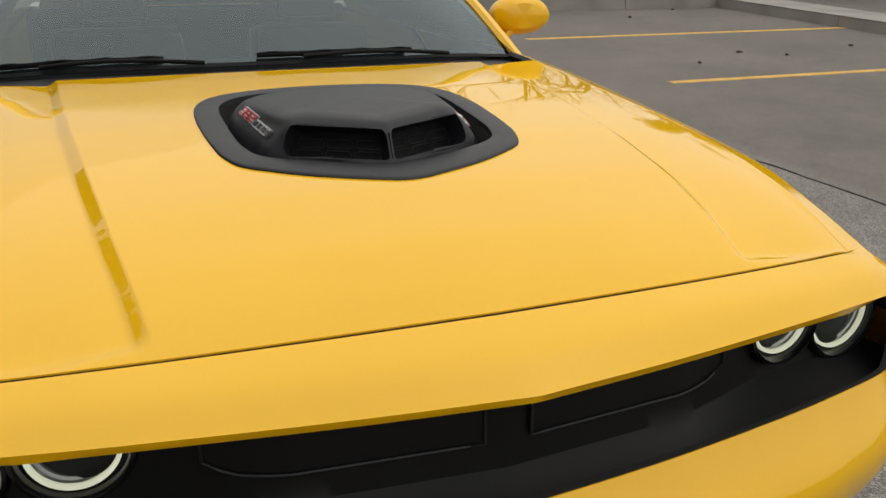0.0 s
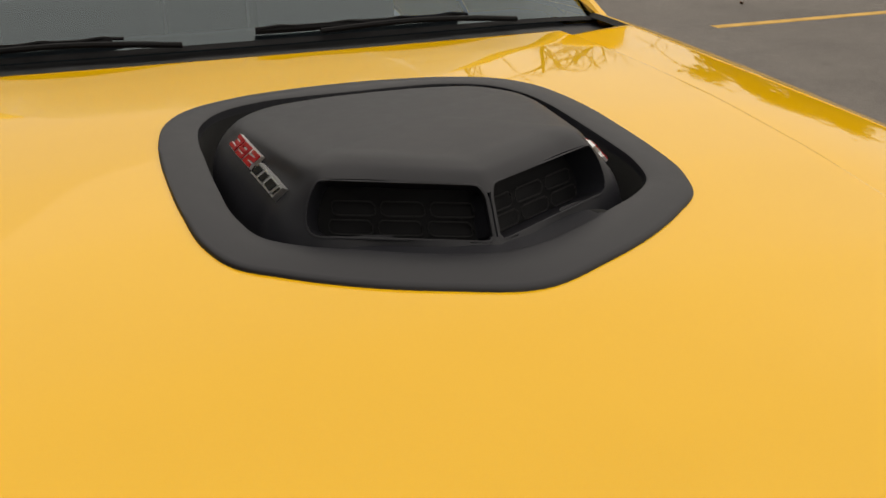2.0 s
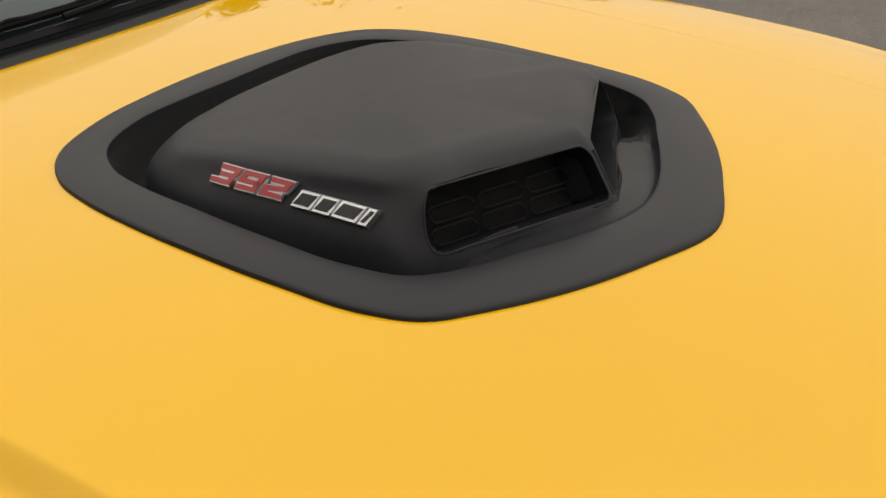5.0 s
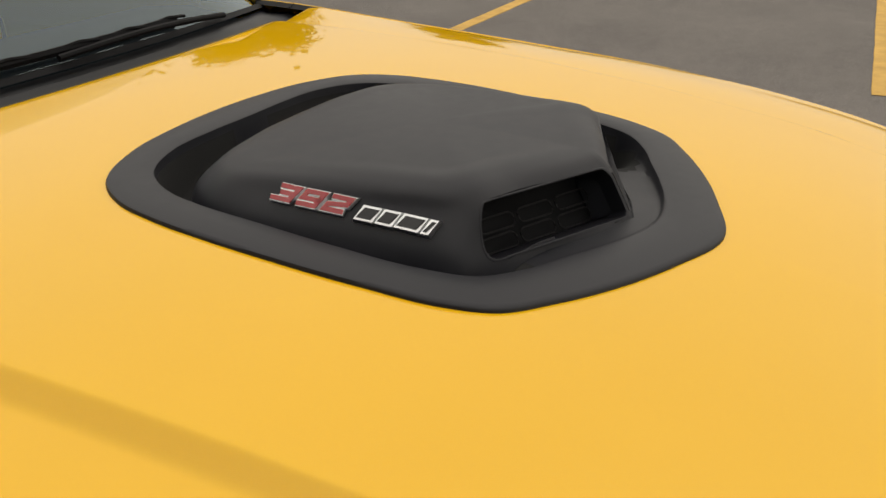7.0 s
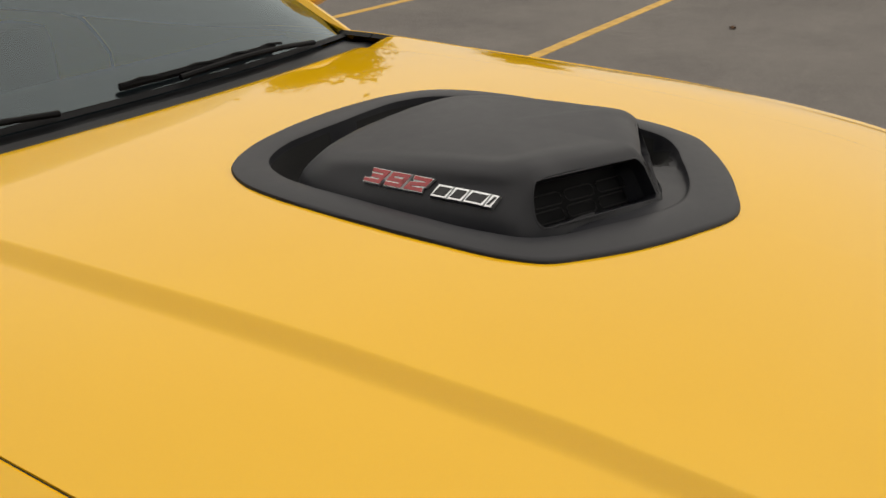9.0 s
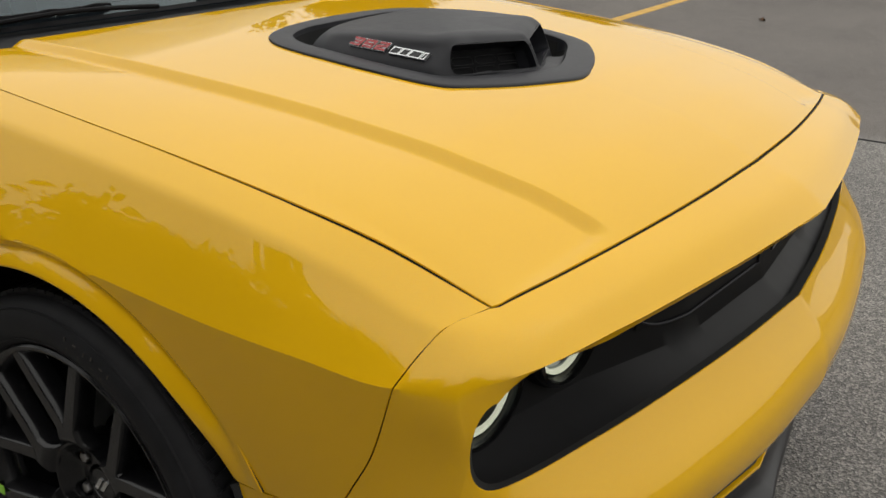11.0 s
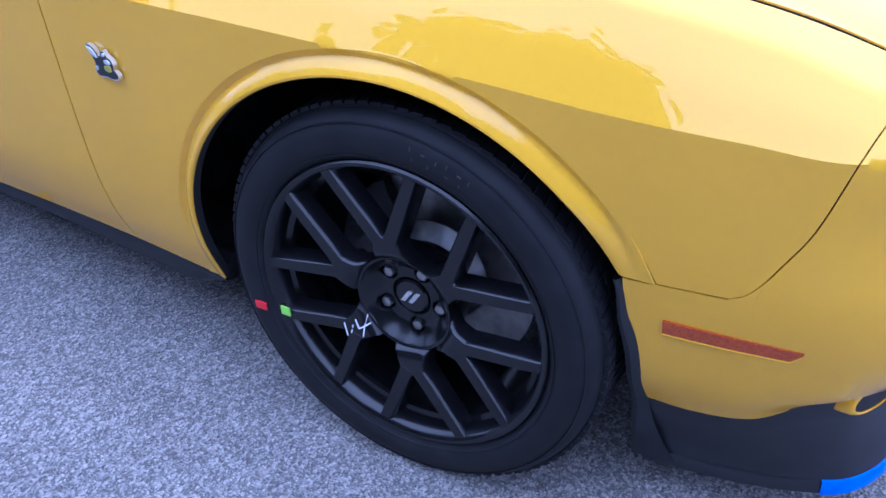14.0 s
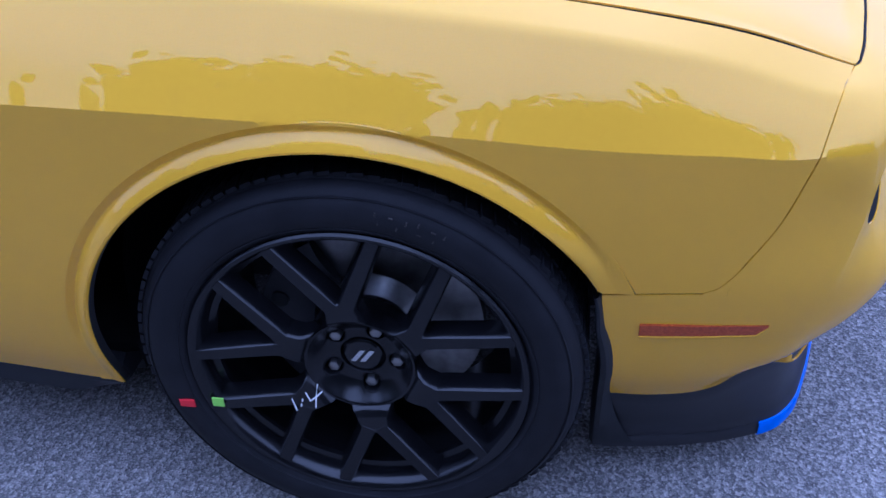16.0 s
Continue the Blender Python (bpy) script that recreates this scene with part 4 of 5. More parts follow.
gb = bmesh.new()
rows = []
for x in np.linspace(-0.792, 0.792, 121):
    row = []
    yb = grille_back(x)
    z_top = float(np.interp(abs(x), [0.70, 0.764, 0.775, 0.785, 0.796], [.770, .742, .730, .716, .690]))
    z_bot = float(np.interp(abs(x), [0.70, 0.775, 0.785, 0.796], [.590, .598, .606, .650]))
    t_y = front_curve(3, x)[1]
    b_y = front_curve(4, x)[1]
    for k, (f, z) in enumerate(((1.0, .770), (0.35, .768), (0.08, .755), (0, .73), (0, .70), (0, .66), (0.08, .630), (0.35, .612), (0.75, .597), (1.0, .590))):
        edge = t_y if k < 4 else b_y
        row.append((x, yb + (edge + 0.008 - yb) * f, min(max(z, z_bot), z_top)))
    rows.append(row)
grid_into(gb, rows)
part("grille_panel", gb, panel_black, car, "black recessed grille panel")
for side in (-1, 1):
    xs = np.linspace(0.035, 0.40, 18)
    zt, zb = 0.748, 0.672
    loop = [(x, zt) for x in xs] + [(x, zb + 0.02 * max(0, (x - 0.34) / 0.06) ** 2) for x in xs[::-1]]
    bm = bmesh.new()
    grid_into(bm, [[Vector((side * x, grille_back(x) - 0.004, z)) for z in (zb, zt)] for x in xs])
    slot = part("grille_slot", bm, panel_black, car)
    bm = bmesh.new()
    tube_into(bm, [Vector((side * x, grille_back(x) - 0.006, z)) for x, z in loop], 0.0024, 6, True)
    part("slot_frame", bm, satin, slot)


def headlamp(side, cx, cz, r):
    cy = grille_back(cx) - 0.010
    m = pose(side * cx, cy, cz, 0, 0, -90 + side * 4)
    # local x points forward
    def ring(profile, mat, name, parent=None, label=""):
        bm = bmesh.new()
        lathe_into(bm, profile, 48)
        ob = part(name, bm, mat, parent or car, label, 40)
        if parent is None:
            ob.matrix_basis = m
        return ob
    pod = ring([(r + 0.022, -0.06), (r + 0.020, 0.0), (r + 0.015, 0.012), (r + 0.010, 0.014), (r + 0.007, 0.008), (r + 0.004, -0.02)], gloss_black, "headlamp", None, "round headlamp with a lit white ring in a black housing")
    ring([(r + 0.001, -0.006), (r + 0.000, 0.001), (r - 0.002, 0.002), (r - 0.005, 0.000), (r - 0.006, -0.006)], halo, "light_ring", pod, "glowing white ring")
    ring([(r - 0.005, -0.004), (r - 0.008, -0.009), (r - 0.013, -0.010), (r - 0.014, -0.015), (r - 0.019, -0.016), (r - 0.020, -0.022), (r - 0.030, -0.030), (0.012, -0.050), (0.0, -0.051)], reflector_metal, "reflector", pod, "chrome reflector bowl")
    ring([(0.024, -0.050), (0.023, -0.036), (0.018, -0.028), (0.010, -0.025), (0.0, -0.024)], lens_glass, "projector", pod, "glass projector")
    lens = ring([(r + 0.004, 0.002), (r * 0.8, 0.009), (r * 0.5, 0.0125), (r * 0.2, 0.0145), (0.0, 0.015)], lens_glass, "lens", pod, "clear lens")
    lens.visible_shadow = False


for s in (-1, 1):
    for lx, lz, lr in LAMPS:
        headlamp(s, lx, lz, lr)

# lower intake
ib = bmesh.new()
rows = []
for x in np.linspace(-0.56, 0.56, 41):
    yt = front_curve(7, x)[1]
    yb = front_curve(8, x)[1]
    zb = front_curve(8, x)[2]
    rows.append([(x, yt + 0.006, .404), (x, yt + 0.05, .402), (x, yt + 0.10, .38), (x, yt + 0.10, .30), (x, yt + 0.085, zb + .022), (x, yb + 0.03, zb + .005), (x, yb + 0.006, zb)])
grid_into(ib, rows)
part("intake_panel", ib, panel_black, car, "black lower air intake")
bar = bmesh.new()
rows = []
for x in np.linspace(-0.532, 0.532, 61):
    _, y, z = front_curve(8, x)
    rows.append([(x, y + 0.007, z + .0075), (x, y + 0.002, z + .0085), (x, y - 0.002, z + .007), (x, y - 0.003, z + .003), (x, y, z - .001), (x, y + 0.012, z - .002)])
grid_into(bar, rows)
part("intake_trim", bar, paint, car, "thin yellow trim under the lower intake")

# splitter with outline, and protective film on its corners
SPLIT = [(0, -.876, .152), (.12, -.852, .150), (.25, -.831, .146), (.445, -.797, .132), (.52, -.782, .122), (.60, -.762, .109), (.663, -.738, .099), (.700, -.706, .093), (.720, -.668, .089), (.737, -.625, .087), (.760, -.544, .085), (.780, -.440, .085), (.787, -.400, .086)]
half = curve(SPLIT, 61)


def splitter_row(p, q):
    """p: on the lower outline; q: on the fascia's lower edge above it. A lip, and a hollow top up to the fascia."""
    x, y, z = p
    up = Vector(q)
    top = Vector((x, y, z + 0.030))
    inward = Vector((-x, -(y + 0.36), 0)).normalized()
    rows_ = [tuple(up + Vector((0, 0.012, 0.014)))]
    for k in (0.06, 0.2, 0.4, 0.6, 0.8, 0.94):
        c = up.lerp(top, k)
        rows_.append(tuple(c + inward * 0.05 * k * (1 - k) + Vector((0, 0, -0.55 * k * (1 - k) * max(0.0, up.z - top.z)))))
    rows_ += [tuple(top + inward * 0.003), tuple(top + Vector((0, 0, -0.004))), (x, y, z + 0.003), tuple(Vector((x, y, z)) + inward * 0.004), tuple(Vector((x, y, z)) + inward * 0.09)]
    return rows_


us = np.linspace(0, ARCH_FRONT, 61)
lowedge = curve(RAIL[8], ts=us)
sp = bmesh.new()
# match the outline to the lower edge by angle about a point behind the nose
ang_o = np.arctan2(half[:, 0], -(half[:, 1] + 0.38) + 1e-9)
ang_i = np.arctan2(lowedge[:, 0], -(lowedge[:, 1] + 0.36) + 1e-9)
order = np.argsort(ang_i)
rows = []
for i, p in enumerate(half):
    q = [float(np.interp(ang_o[i], ang_i[order], lowedge[order][:, k])) for k in range(3)]
    rows.append(splitter_row(p, q))
full = mirrored(rows)[::-1] + rows[1:]
vs = grid_into(sp, full)
sp.faces.new(vs[0])
sp.faces.new(vs[-1])
part("splitter", sp, splitter_black, car, "satin black front splitter with a hollow top", 50)
# skirt ahead of each wheel, joining splitter and arch edge
for s in (-1, 1):
    sk = bmesh.new()
    rows = []
    for z in np.linspace(0.10, 0.522, 30):
        yb = 0.01 - (math.sqrt(max(0.0, ARCH_R**2 - (z - ARCH_Z) ** 2)) if z > ARCH_Z else ARCH_R)
        xo = float(np.interp(z, [.09, .12, .25, .33, .43, .53], [.788, .794, .812, .846, .866, .876]))
        yb += 0.018 * smooth(0.53, 0.44, z) if z > 0.44 else 0.018
        w = 0.35 + 0.65 * smooth(0.54, 0.34, z) if z > 0.34 else 1.0
        yb += 0.009
        fl = max(0.0, (0.27 - z) / 0.17) ** 2
        rows.append([(s * (xo - 0.012), yb - 0.017 * w - 0.05 * fl, z), (s * (xo - 0.001 - 0.004 * fl), yb - 0.010 * w - 0.018 * fl, z), (s * (xo + 0.004 * w), yb - 0.004 * w, z), (s * (xo + 0.003 * w), yb + 0.005 * w, z), (s * (xo - 0.01), yb + 0.011 * w, z), (s * (xo - 0.09), yb + 0.012 * w, z)])
    grid_into(sk, rows)
    part("arch_extension", sk, plastic, car, "black plastic edge at the wheel opening")
    film = bmesh.new()
    rows = []
    for x, y, z in curve(SPLIT, 241):
        if x > 0.405 and y < -0.672:
            inward = Vector((-x, -(y + 0.36), 0)).normalized()
            c = Vector((x, y, z))
            pts_ = (c + inward * 0.030 + Vector((0, 0, 0.0385)), c + inward * 0.012 + Vector((0, 0, 0.0345)), c - inward * 0.0005 + Vector((0, 0, 0.0315)), c - inward * 0.003 + Vector((0, 0, 0.026)), c - inward * 0.003 + Vector((0, 0, 0.002)), c + inward * 0.008 + Vector((0, 0, -0.003)))
            rows.append([(s * q.x, q.y, q.z) for q in pts_])
    grid_into(film, rows)
    part("protective_film", film, tape_blue, car, "blue protective film on the splitter edge")

# side marker lamps, fog lamp openings, fender emblem
for s in (-1, 1):
    mk = bmesh.new()
    rows = []
    for k in range(13):
        t = k / 12
        y = -.432 - .186 * t
        u = float(np.interp(-y, [.375, .47, .545], [8, 7, 6])) if y > -.545 else float(np.interp(-y, [.545, .69], [6, 5]))
        a, b = curve(RAIL[5], ts=[u])[0], curve(RAIL[6], ts=[u])[0]
        z1, z0 = 0.461 + 0.0 * t, 0.437 + 0.004 * t
        if k == 12:
            z0 += 0.016
        def px(z):
            return float(np.interp(z, [b[2], a[2]], [b[0], a[0]])) + 0.0045
        rows.append([(s * (px(z0) - 0.006), y, z0 - 0.001), (s * px(z0), y, z0), (s * px((z0 + z1) / 2), y, (z0 + z1) / 2), (s * px(z1), y, z1), (s * (px(z1) - 0.006), y, z1 + 0.001)])
    vs = grid_into(mk, rows)
    mk.faces.new(vs[0])
    mk.faces.new(vs[-1])
    marker = part("side_marker", mk, amber, car, "dark amber side marker lamp")
    rim_ = bmesh.new()
    tube_into(rim_, [Vector(r_[1]) + Vector((-s * 0.0015, 0, -0.0022)) for r_ in rows], 0.0024, 6)
    part("marker_rim", rim_, paint, marker, "thin rolled yellow edge")
    # brake duct: a slanted teardrop recess with a rolled rim
    outer_end, inner_end = Vector((s * 0.733, -.684, .297)), Vector((s * 0.618, -.754, .334))
    mid_, along_ = (outer_end + inner_end) / 2 + Vector((s * 0.005, -0.010, 0.010)), (outer_end - inner_end) / 2
    facing = Vector((s * 0.50, -0.80, 0.20)).normalized()
    up_ = along_.cross(facing).normalized()
    up_ = up_ if up_.z > 0 else -up_
    loop_ = []
    for k in range(40):
        c, d = math.cos(2 * math.pi * k / 40), math.sin(2 * math.pi * k / 40)
        loop_.append(mid_ + along_ * c + up_ * (0.027 * d * (0.62 + 0.38 * c)))
    fg = bmesh.new()
    grid_into(fg, [[mid_ + (q - mid_) * 1.2 - facing * 0.03, mid_ + (q - mid_) * 1.12 - facing * 0.010, mid_ + (q - mid_) * 1.05 - facing * 0.004, q - facing * 0.003, mid_ + (q - mid_) * 0.95 - facing * 0.008] for q in loop_], closed=True)
    fog = part("duct_rim", fg, paint, car, "yellow rim of the brake duct", 50)
    fi = bmesh.new()
    grid_into(fi, [[mid_ + (q - mid_) * 0.97 - facing * 0.006, mid_ + (q - mid_) * 0.7 - facing * 0.005, mid_ + (q - mid_) * 0.05 - facing * 0.005] for q in loop_], closed=True)
    part("duct", fi, gloss_black, fog, "black brake duct opening")


def fender_emblem(side):
    """A small chrome-edged cut-out emblem in black, grey and yellow: plain shapes only."""
    root_m = pose(side * 0.9505, 0.544, 0.704, 90, 0, side * 90)

    def slab(outline, z0, z1, mat, name, parent=None, label=""):
        bm = bmesh.new()
        pts = curve([(a, b, 0) for a, b in outline + outline[:1]], len(outline) * 4)
        lo = [bm.verts.new((p[0], p[1], z0)) for p in pts[:-1]]
        hi = [bm.verts.new((p[0] * 0.97, p[1] * 0.97, z1)) for p in pts[:-1]]
        bm.faces.new(hi)
        for i in range(len(lo)):
            j = (i + 1) % len(lo)
            bm.faces.new((lo[i], lo[j], hi[j], hi[i]))
        ob = part(name, bm, mat, parent or car, label)
        if parent is None:
            ob.matrix_basis = root_m
        return ob

    def outline(pts):
        return [(-side * (a - 235) * 0.00031, (205 - b) * 0.00031) for a, b in pts]

    edge = outline([(120, 106), (150, 105), (195, 138), (215, 165), (238, 148), (242, 130), (266, 128), (282, 155), (312, 175), (325, 210), (322, 235), (337, 252), (341, 286), (310, 296), (240, 291), (160, 286), (153, 248), (166, 215), (158, 185), (140, 150)])
    e = slab(edge, -0.004, 0.004, chrome, "fender_emblem", None, "small chrome-edged emblem in black, grey and yellow")
    slab([(a * 0.91, b * 0.91) for a, b in edge], 0.003, 0.0050, black_enamel, "emblem_face", e)
    for pts, mat in (([(133, 118), (158, 121), (198, 158), (206, 177), (176, 172), (150, 150)], reflector_metal), ([(248, 144), (268, 140), (272, 156), (256, 164)], reflector_metal), ([(254, 180), (288, 174), (306, 196), (280, 206), (256, 197)], reflector_metal), ([(244, 214), (300, 212), (304, 238), (270, 250), (246, 240)], emblem_yellow), ([(165, 240), (178, 224), (192, 238), (180, 256)], reflector_metal)):
        q = outline(pts)
        cx_, cy_ = sum(p[0] for p in q) / len(q), sum(p[1] for p in q) / len(q)
        bm = bmesh.new()
        ring_ = curve([(a, b, 0) for a, b in q + q[:1]], len(q) * 5)[:-1]
        lo_ = [bm.verts.new((p[0], p[1], 0.004)) for p in ring_]
        hi_ = [bm.verts.new((cx_ + (p[0] - cx_) * 0.9, cy_ + (p[1] - cy_) * 0.9, 0.0062)) for p in ring_]
        bm.faces.new(hi_)
        for i in range(len(lo_)):
            bm.faces.new((lo_[i], lo_[(i + 1) % len(lo_)], hi_[(i + 1) % len(lo_)], hi_[i]))
        part("emblem_spot", bm, mat, e)


fender_emblem(-1)
fender_emblem(1)


# ---- wheels ----
def face_x(rad):
    """Depth of the wheel's dished face at a distance from its middle."""
    return -0.004 - 0.043 * smooth(0.052, 0.112, rad) - 0.006 * smooth(0.10, 0.26, rad)


def wheel():
    """A black twelve-ended split-spoke wheel with tyre; its outer face looks along local -x."""
    w = bpy.data.objects.new("wheel", None)
    scene.collection.objects.link(w)
    w.parent = car
    t = bmesh.new()
    prof = [(0.268, -0.040), (0.2755, -0.050), (0.282, -0.056), (0.294, -0.063), (0.312, -0.0665), (0.332, -0.062), (0.346, -0.050), (0.354, -0.040), (0.3545, -0.034), (0.3600, -0.028), (0.3615, 0.0), (0.362, 0.06), (0.3615, 0.12), (0.358, 0.165), (0.345, 0.182), (0.31, 0.19), (0.268, 0.175)]
    lathe_into(t, prof, 120)
    for v in t.verts:
        if v.co.z < -0.349:
            v.co.z = -0.349
    tyre = part("tyre", t, rubber, w, "black low-profile tyre", 35)
    # moulded ribs round the sidewall
    for r0_, x0_ in ((0.2885, -0.0602), (0.3385, -0.0578)):
        rb = bmesh.new()
        lathe_into(rb, [(r0_ - 0.0016, x0_ + 0.002), (r0_ - 0.0008, x0_ - 0.0016), (r0_ + 0.0008, x0_ - 0.0018), (r0_ + 0.0016, x0_ + 0.002)], 120)
        part("sidewall_rib", rb, rubber, tyre)
    # tread blocks along the outer shoulder
    tb = bmesh.new()
    for k in range(96):
        a = 2 * math.pi * k / 96
        rm = Matrix.Rotation(a, 4, "X")
        for x0, x1, sk in ((-0.034, -0.004, 0.02), (0.004, 0.055, -0.02), (0.065, 0.12, 0.02)):
            box_into(tb, x0, x1, -0.0082, 0.0082, 0.358, 0.3645, 0, rm @ Matrix.Rotation(sk * 8, 4, "Z"))
    for v in tb.verts:
        if v.co.z < -0.349:
            v.co.z = -0.349
    part("tread", tb, rubber, tyre, "tread blocks", 60)
    r = bmesh.new()
    lathe_into(r, [(0.266, -0.030), (0.2765, -0.048), (0.2770, -0.055), (0.2735, -0.0585), (0.2690, -0.058), (0.263, -0.052), (0.259, -0.047), (0.254, -0.032), (0.251, 0.0), (0.243, 0.10), (0.238, 0.17), (0.26, 0.18)], 120)
    rim = part("rim", r, rim_black, w, "satin black rim", 40)
    # inner step ring seen between the spokes
    st = bmesh.new()
    lathe_into(st, [(0.2545, -0.022), (0.243, -0.018), (0.241, -0.010), (0.2525, -0.004)], 96)
    part("rim_step", st, rim_black, rim)

    def plate(outline, drop, depth):
        """A bevelled plate on the dished face: outline of (radius along, across) in one spoke's own frame."""
        bm = bmesh.new()
        n = len(outline)
        rings = []
        for push, dx in ((0.0062, depth), (0.0034, 0.012), (0.0010, 0.0032), (-0.0014, 0.0)):
            ring = []
            for i in range(n):
                q, a_, c_ = Vector(outline[i]), Vector(outline[i - 1]), Vector(outline[(i + 1) % n])
                t = (c_ - a_).normalized()
                q = q + Vector((t.y, -t.x)) * push
                sunk = 0.007 if q.x < 0.090 else 0.0
                ring.append(bm.verts.new((face_x(q.length) + dx + drop + sunk, q.x, q.y)))
            rings.append(ring)
        for lo_, hi_ in zip(rings, rings[1:]):
            for i in range(n):
                bm.faces.new((lo_[i], lo_[(i + 1) % n], hi_[(i + 1) % n], hi_[i]))
        top = rings[-1]
        # the face follows the dish: opposite points are joined across by a strip of four
        lines = []
        for i in range(n // 2):
            p0, p1 = top[i], top[n - 1 - i]
            line = [p0]
            for f in (0.25, 0.5, 0.75):
                q = p0.co.lerp(p1.co, f)
                base = (p0.co.x - face_x(math.hypot(p0.co.y, p0.co.z))) * (1 - f) + (p1.co.x - face_x(math.hypot(p1.co.y, p1.co.z))) * f
                line.append(bm.verts.new((face_x(math.hypot(q.y, q.z)) + base, q.y, q.z)))
            lines.append(line + [p1])
        for l0, l1 in zip(lines, lines[1:]):
            for j in range(4):
                bm.faces.new((l0[j], l1[j], l1[j + 1], l0[j + 1]))
        return bm

    FORK, TIP, SPREAD = 0.126, 0.2725, radians(18.2)
    tip = Vector((TIP * math.cos(SPREAD), TIP * math.sin(SPREAD)))
    way = (tip - Vector((FORK, 0.006))).normalized()
    side_ = Vector((-way.y, way.x))
    for k in range(6):
        turn = Matrix.Rotation(radians(22.0 + 60 * k), 4, "X")
        sp_ = bmesh.new()
        pieces = []
        # stem: wide at the hub with hollowed flanks
        stem = [(r_, float(np.interp(r_, [0.084, 0.092, 0.102, 0.118, 0.140], [0.038, 0.0315, 0.0268, 0.0245, 0.0235]))) for r_ in np.linspace(0.084, 0.140, 15)]
        pieces.append(plate([(r_, -w_) for r_, w_ in stem] + [(r_, w_) for r_, w_ in stem[::-1]], 0.0004, 0.034))
        for sg in (-1, 1):
            a_, c_ = [], []
            for t_ in np.linspace(0, 1, 9):
                q = Vector((FORK, 0.009)).lerp(tip, t_)
                w_ = 0.0128 - 0.0022 * t_
                a_.append(q - side_ * w_)
                c_.append(q + side_ * w_)
            loop_ = [(q.x, q.y) for q in a_ + c_[::-1]]
            if sg < 0:
                loop_ = [(x_, -y_) for x_, y_ in loop_[::-1]]
                loop_ = loop_[9:] + loop_[:9]
            pieces.append(plate(loop_, 0.0, 0.034))
        for b1 in pieces:
            tmpm = bpy.data.meshes.new("join")
            b1.to_mesh(tmpm)
            b1.free()
            sp_.from_mesh(tmpm)
            bpy.data.meshes.remove(tmpm)
        bmesh.ops.recalc_face_normals(sp_, faces=sp_.faces)
        bmesh.ops.transform(sp_, matrix=turn, verts=sp_.verts)
        part("spoke", sp_, rim_black, w, "", 38)
    hb_ = bmesh.new()
    lugs = [(0.0575 * math.cos(radians(44 + 72 * k)), 0.0575 * math.sin(radians(44 + 72 * k))) for k in range(5)]
    radii = [0.0, 0.034] + list(np.linspace(0.038, 0.088, 24)) + [0.091, 0.0925, 0.093]
    hx = [0.004, 0.004] + [face_x(r_) + 0.0006 for r_ in radii[2:-3]] + [face_x(0.091) + 0.003, 0.0, 0.03]
    hub_rows = [[(x, r_ * math.cos(a), r_ * math.sin(a)) for r_, x in zip(radii, hx)] for a in np.linspace(0, 2 * math.pi, 216, endpoint=False)]

    def outside_pockets(i, j):
        a = 2 * math.pi * (i + 0.5) / 216
        r_ = (radii[j] + radii[j + 1]) / 2
        return all(math.hypot(r_ * math.cos(a) - y, r_ * math.sin(a) - z) > 0.0155 for y, z in lugs)

    grid_into(hb_, hub_rows, outside_pockets, closed=True)
    bmesh.ops.remove_doubles(hb_, verts=hb_.verts, dist=1e-6)
    hub = part("hub", hb_, rim_black, w, "satin black wheel hub", 40)
    cp = bmesh.new()
    lathe_into(cp, [(0.0335, 0.004), (0.0325, -0.003), (0.029, -0.0055), (0.0, -0.0062)], 48)
    cap = part("centre_cap", cp, gloss_black, w, "black centre cap with two silver stripes")
    for k in (-1, 1):
        sb = bmesh.new()
        o = k * 0.0078
        pts = [(-0.0080, o + 0.013, -0.012), (-0.0080, o + 0.004, -0.012), (-0.0080, o - 0.013, 0.012), (-0.0080, o - 0.004, 0.012)]
        f = [sb.verts.new(p) for p in pts]
        g = [sb.verts.new((-0.0055, p[1], p[2])) for p in pts]
        sb.faces.new(f)
        for i in range(4):
            sb.faces.new((f[i], f[(i + 1) % 4], g[(i + 1) % 4], g[i]))
        part("cap_stripe", sb, chrome, cap, "silver stripe")
    for y, z in lugs:
        pk = bmesh.new()
        rows = []
        for b in np.linspace(0, 2 * math.pi, 36, endpoint=False):
            c, d = math.cos(b), math.sin(b)
            rim_x = face_x(math.hypot(y + 0.0168 * c, z + 0.0168 * d))
            rows.append([(rim_x + 0.002, 0.0182 * c, 0.0182 * d), (rim_x - 0.0004, 0.0174 * c, 0.0174 * d), (rim_x - 0.0002, 0.0166 * c, 0.0166 * d), (rim_x + 0.003, 0.0156 * c, 0.0156 * d), (0.016, 0.015 * c, 0.015 * d), (0.016, 0.0, 0.0)])
        grid_into(pk, rows, closed=True)
        o = part("lug_pocket", pk, rim_black, hub)
        o.matrix_basis = pose(0, y, z)
        ln = bmesh.new()
        rows = []
        for j in range(6):
            b = 2 * math.pi * j / 6
            rows.append([(x, r_ * math.cos(b), r_ * math.sin(b)) for r_, x in ((0.0112, 0.014), (0.0112, -0.0045), (0.0095, -0.0085), (0.006, -0.0100), (0.0, -0.0102))])
        grid_into(ln, rows, closed=True)
        o = part("lug_nut", ln, steel, w, "bright steel lug nut")
        o.matrix_basis = pose(0, y, z)
    vsn = bmesh.new()
    tube_into(vsn, [(-0.01, 0.10, 0.216), (-0.028, 0.098, 0.208), (-0.036, 0.097, 0.204)], 0.0042, 10)
    part("valve_stem", vsn, steel, w, "metal valve stem")
    dr = bmesh.new()
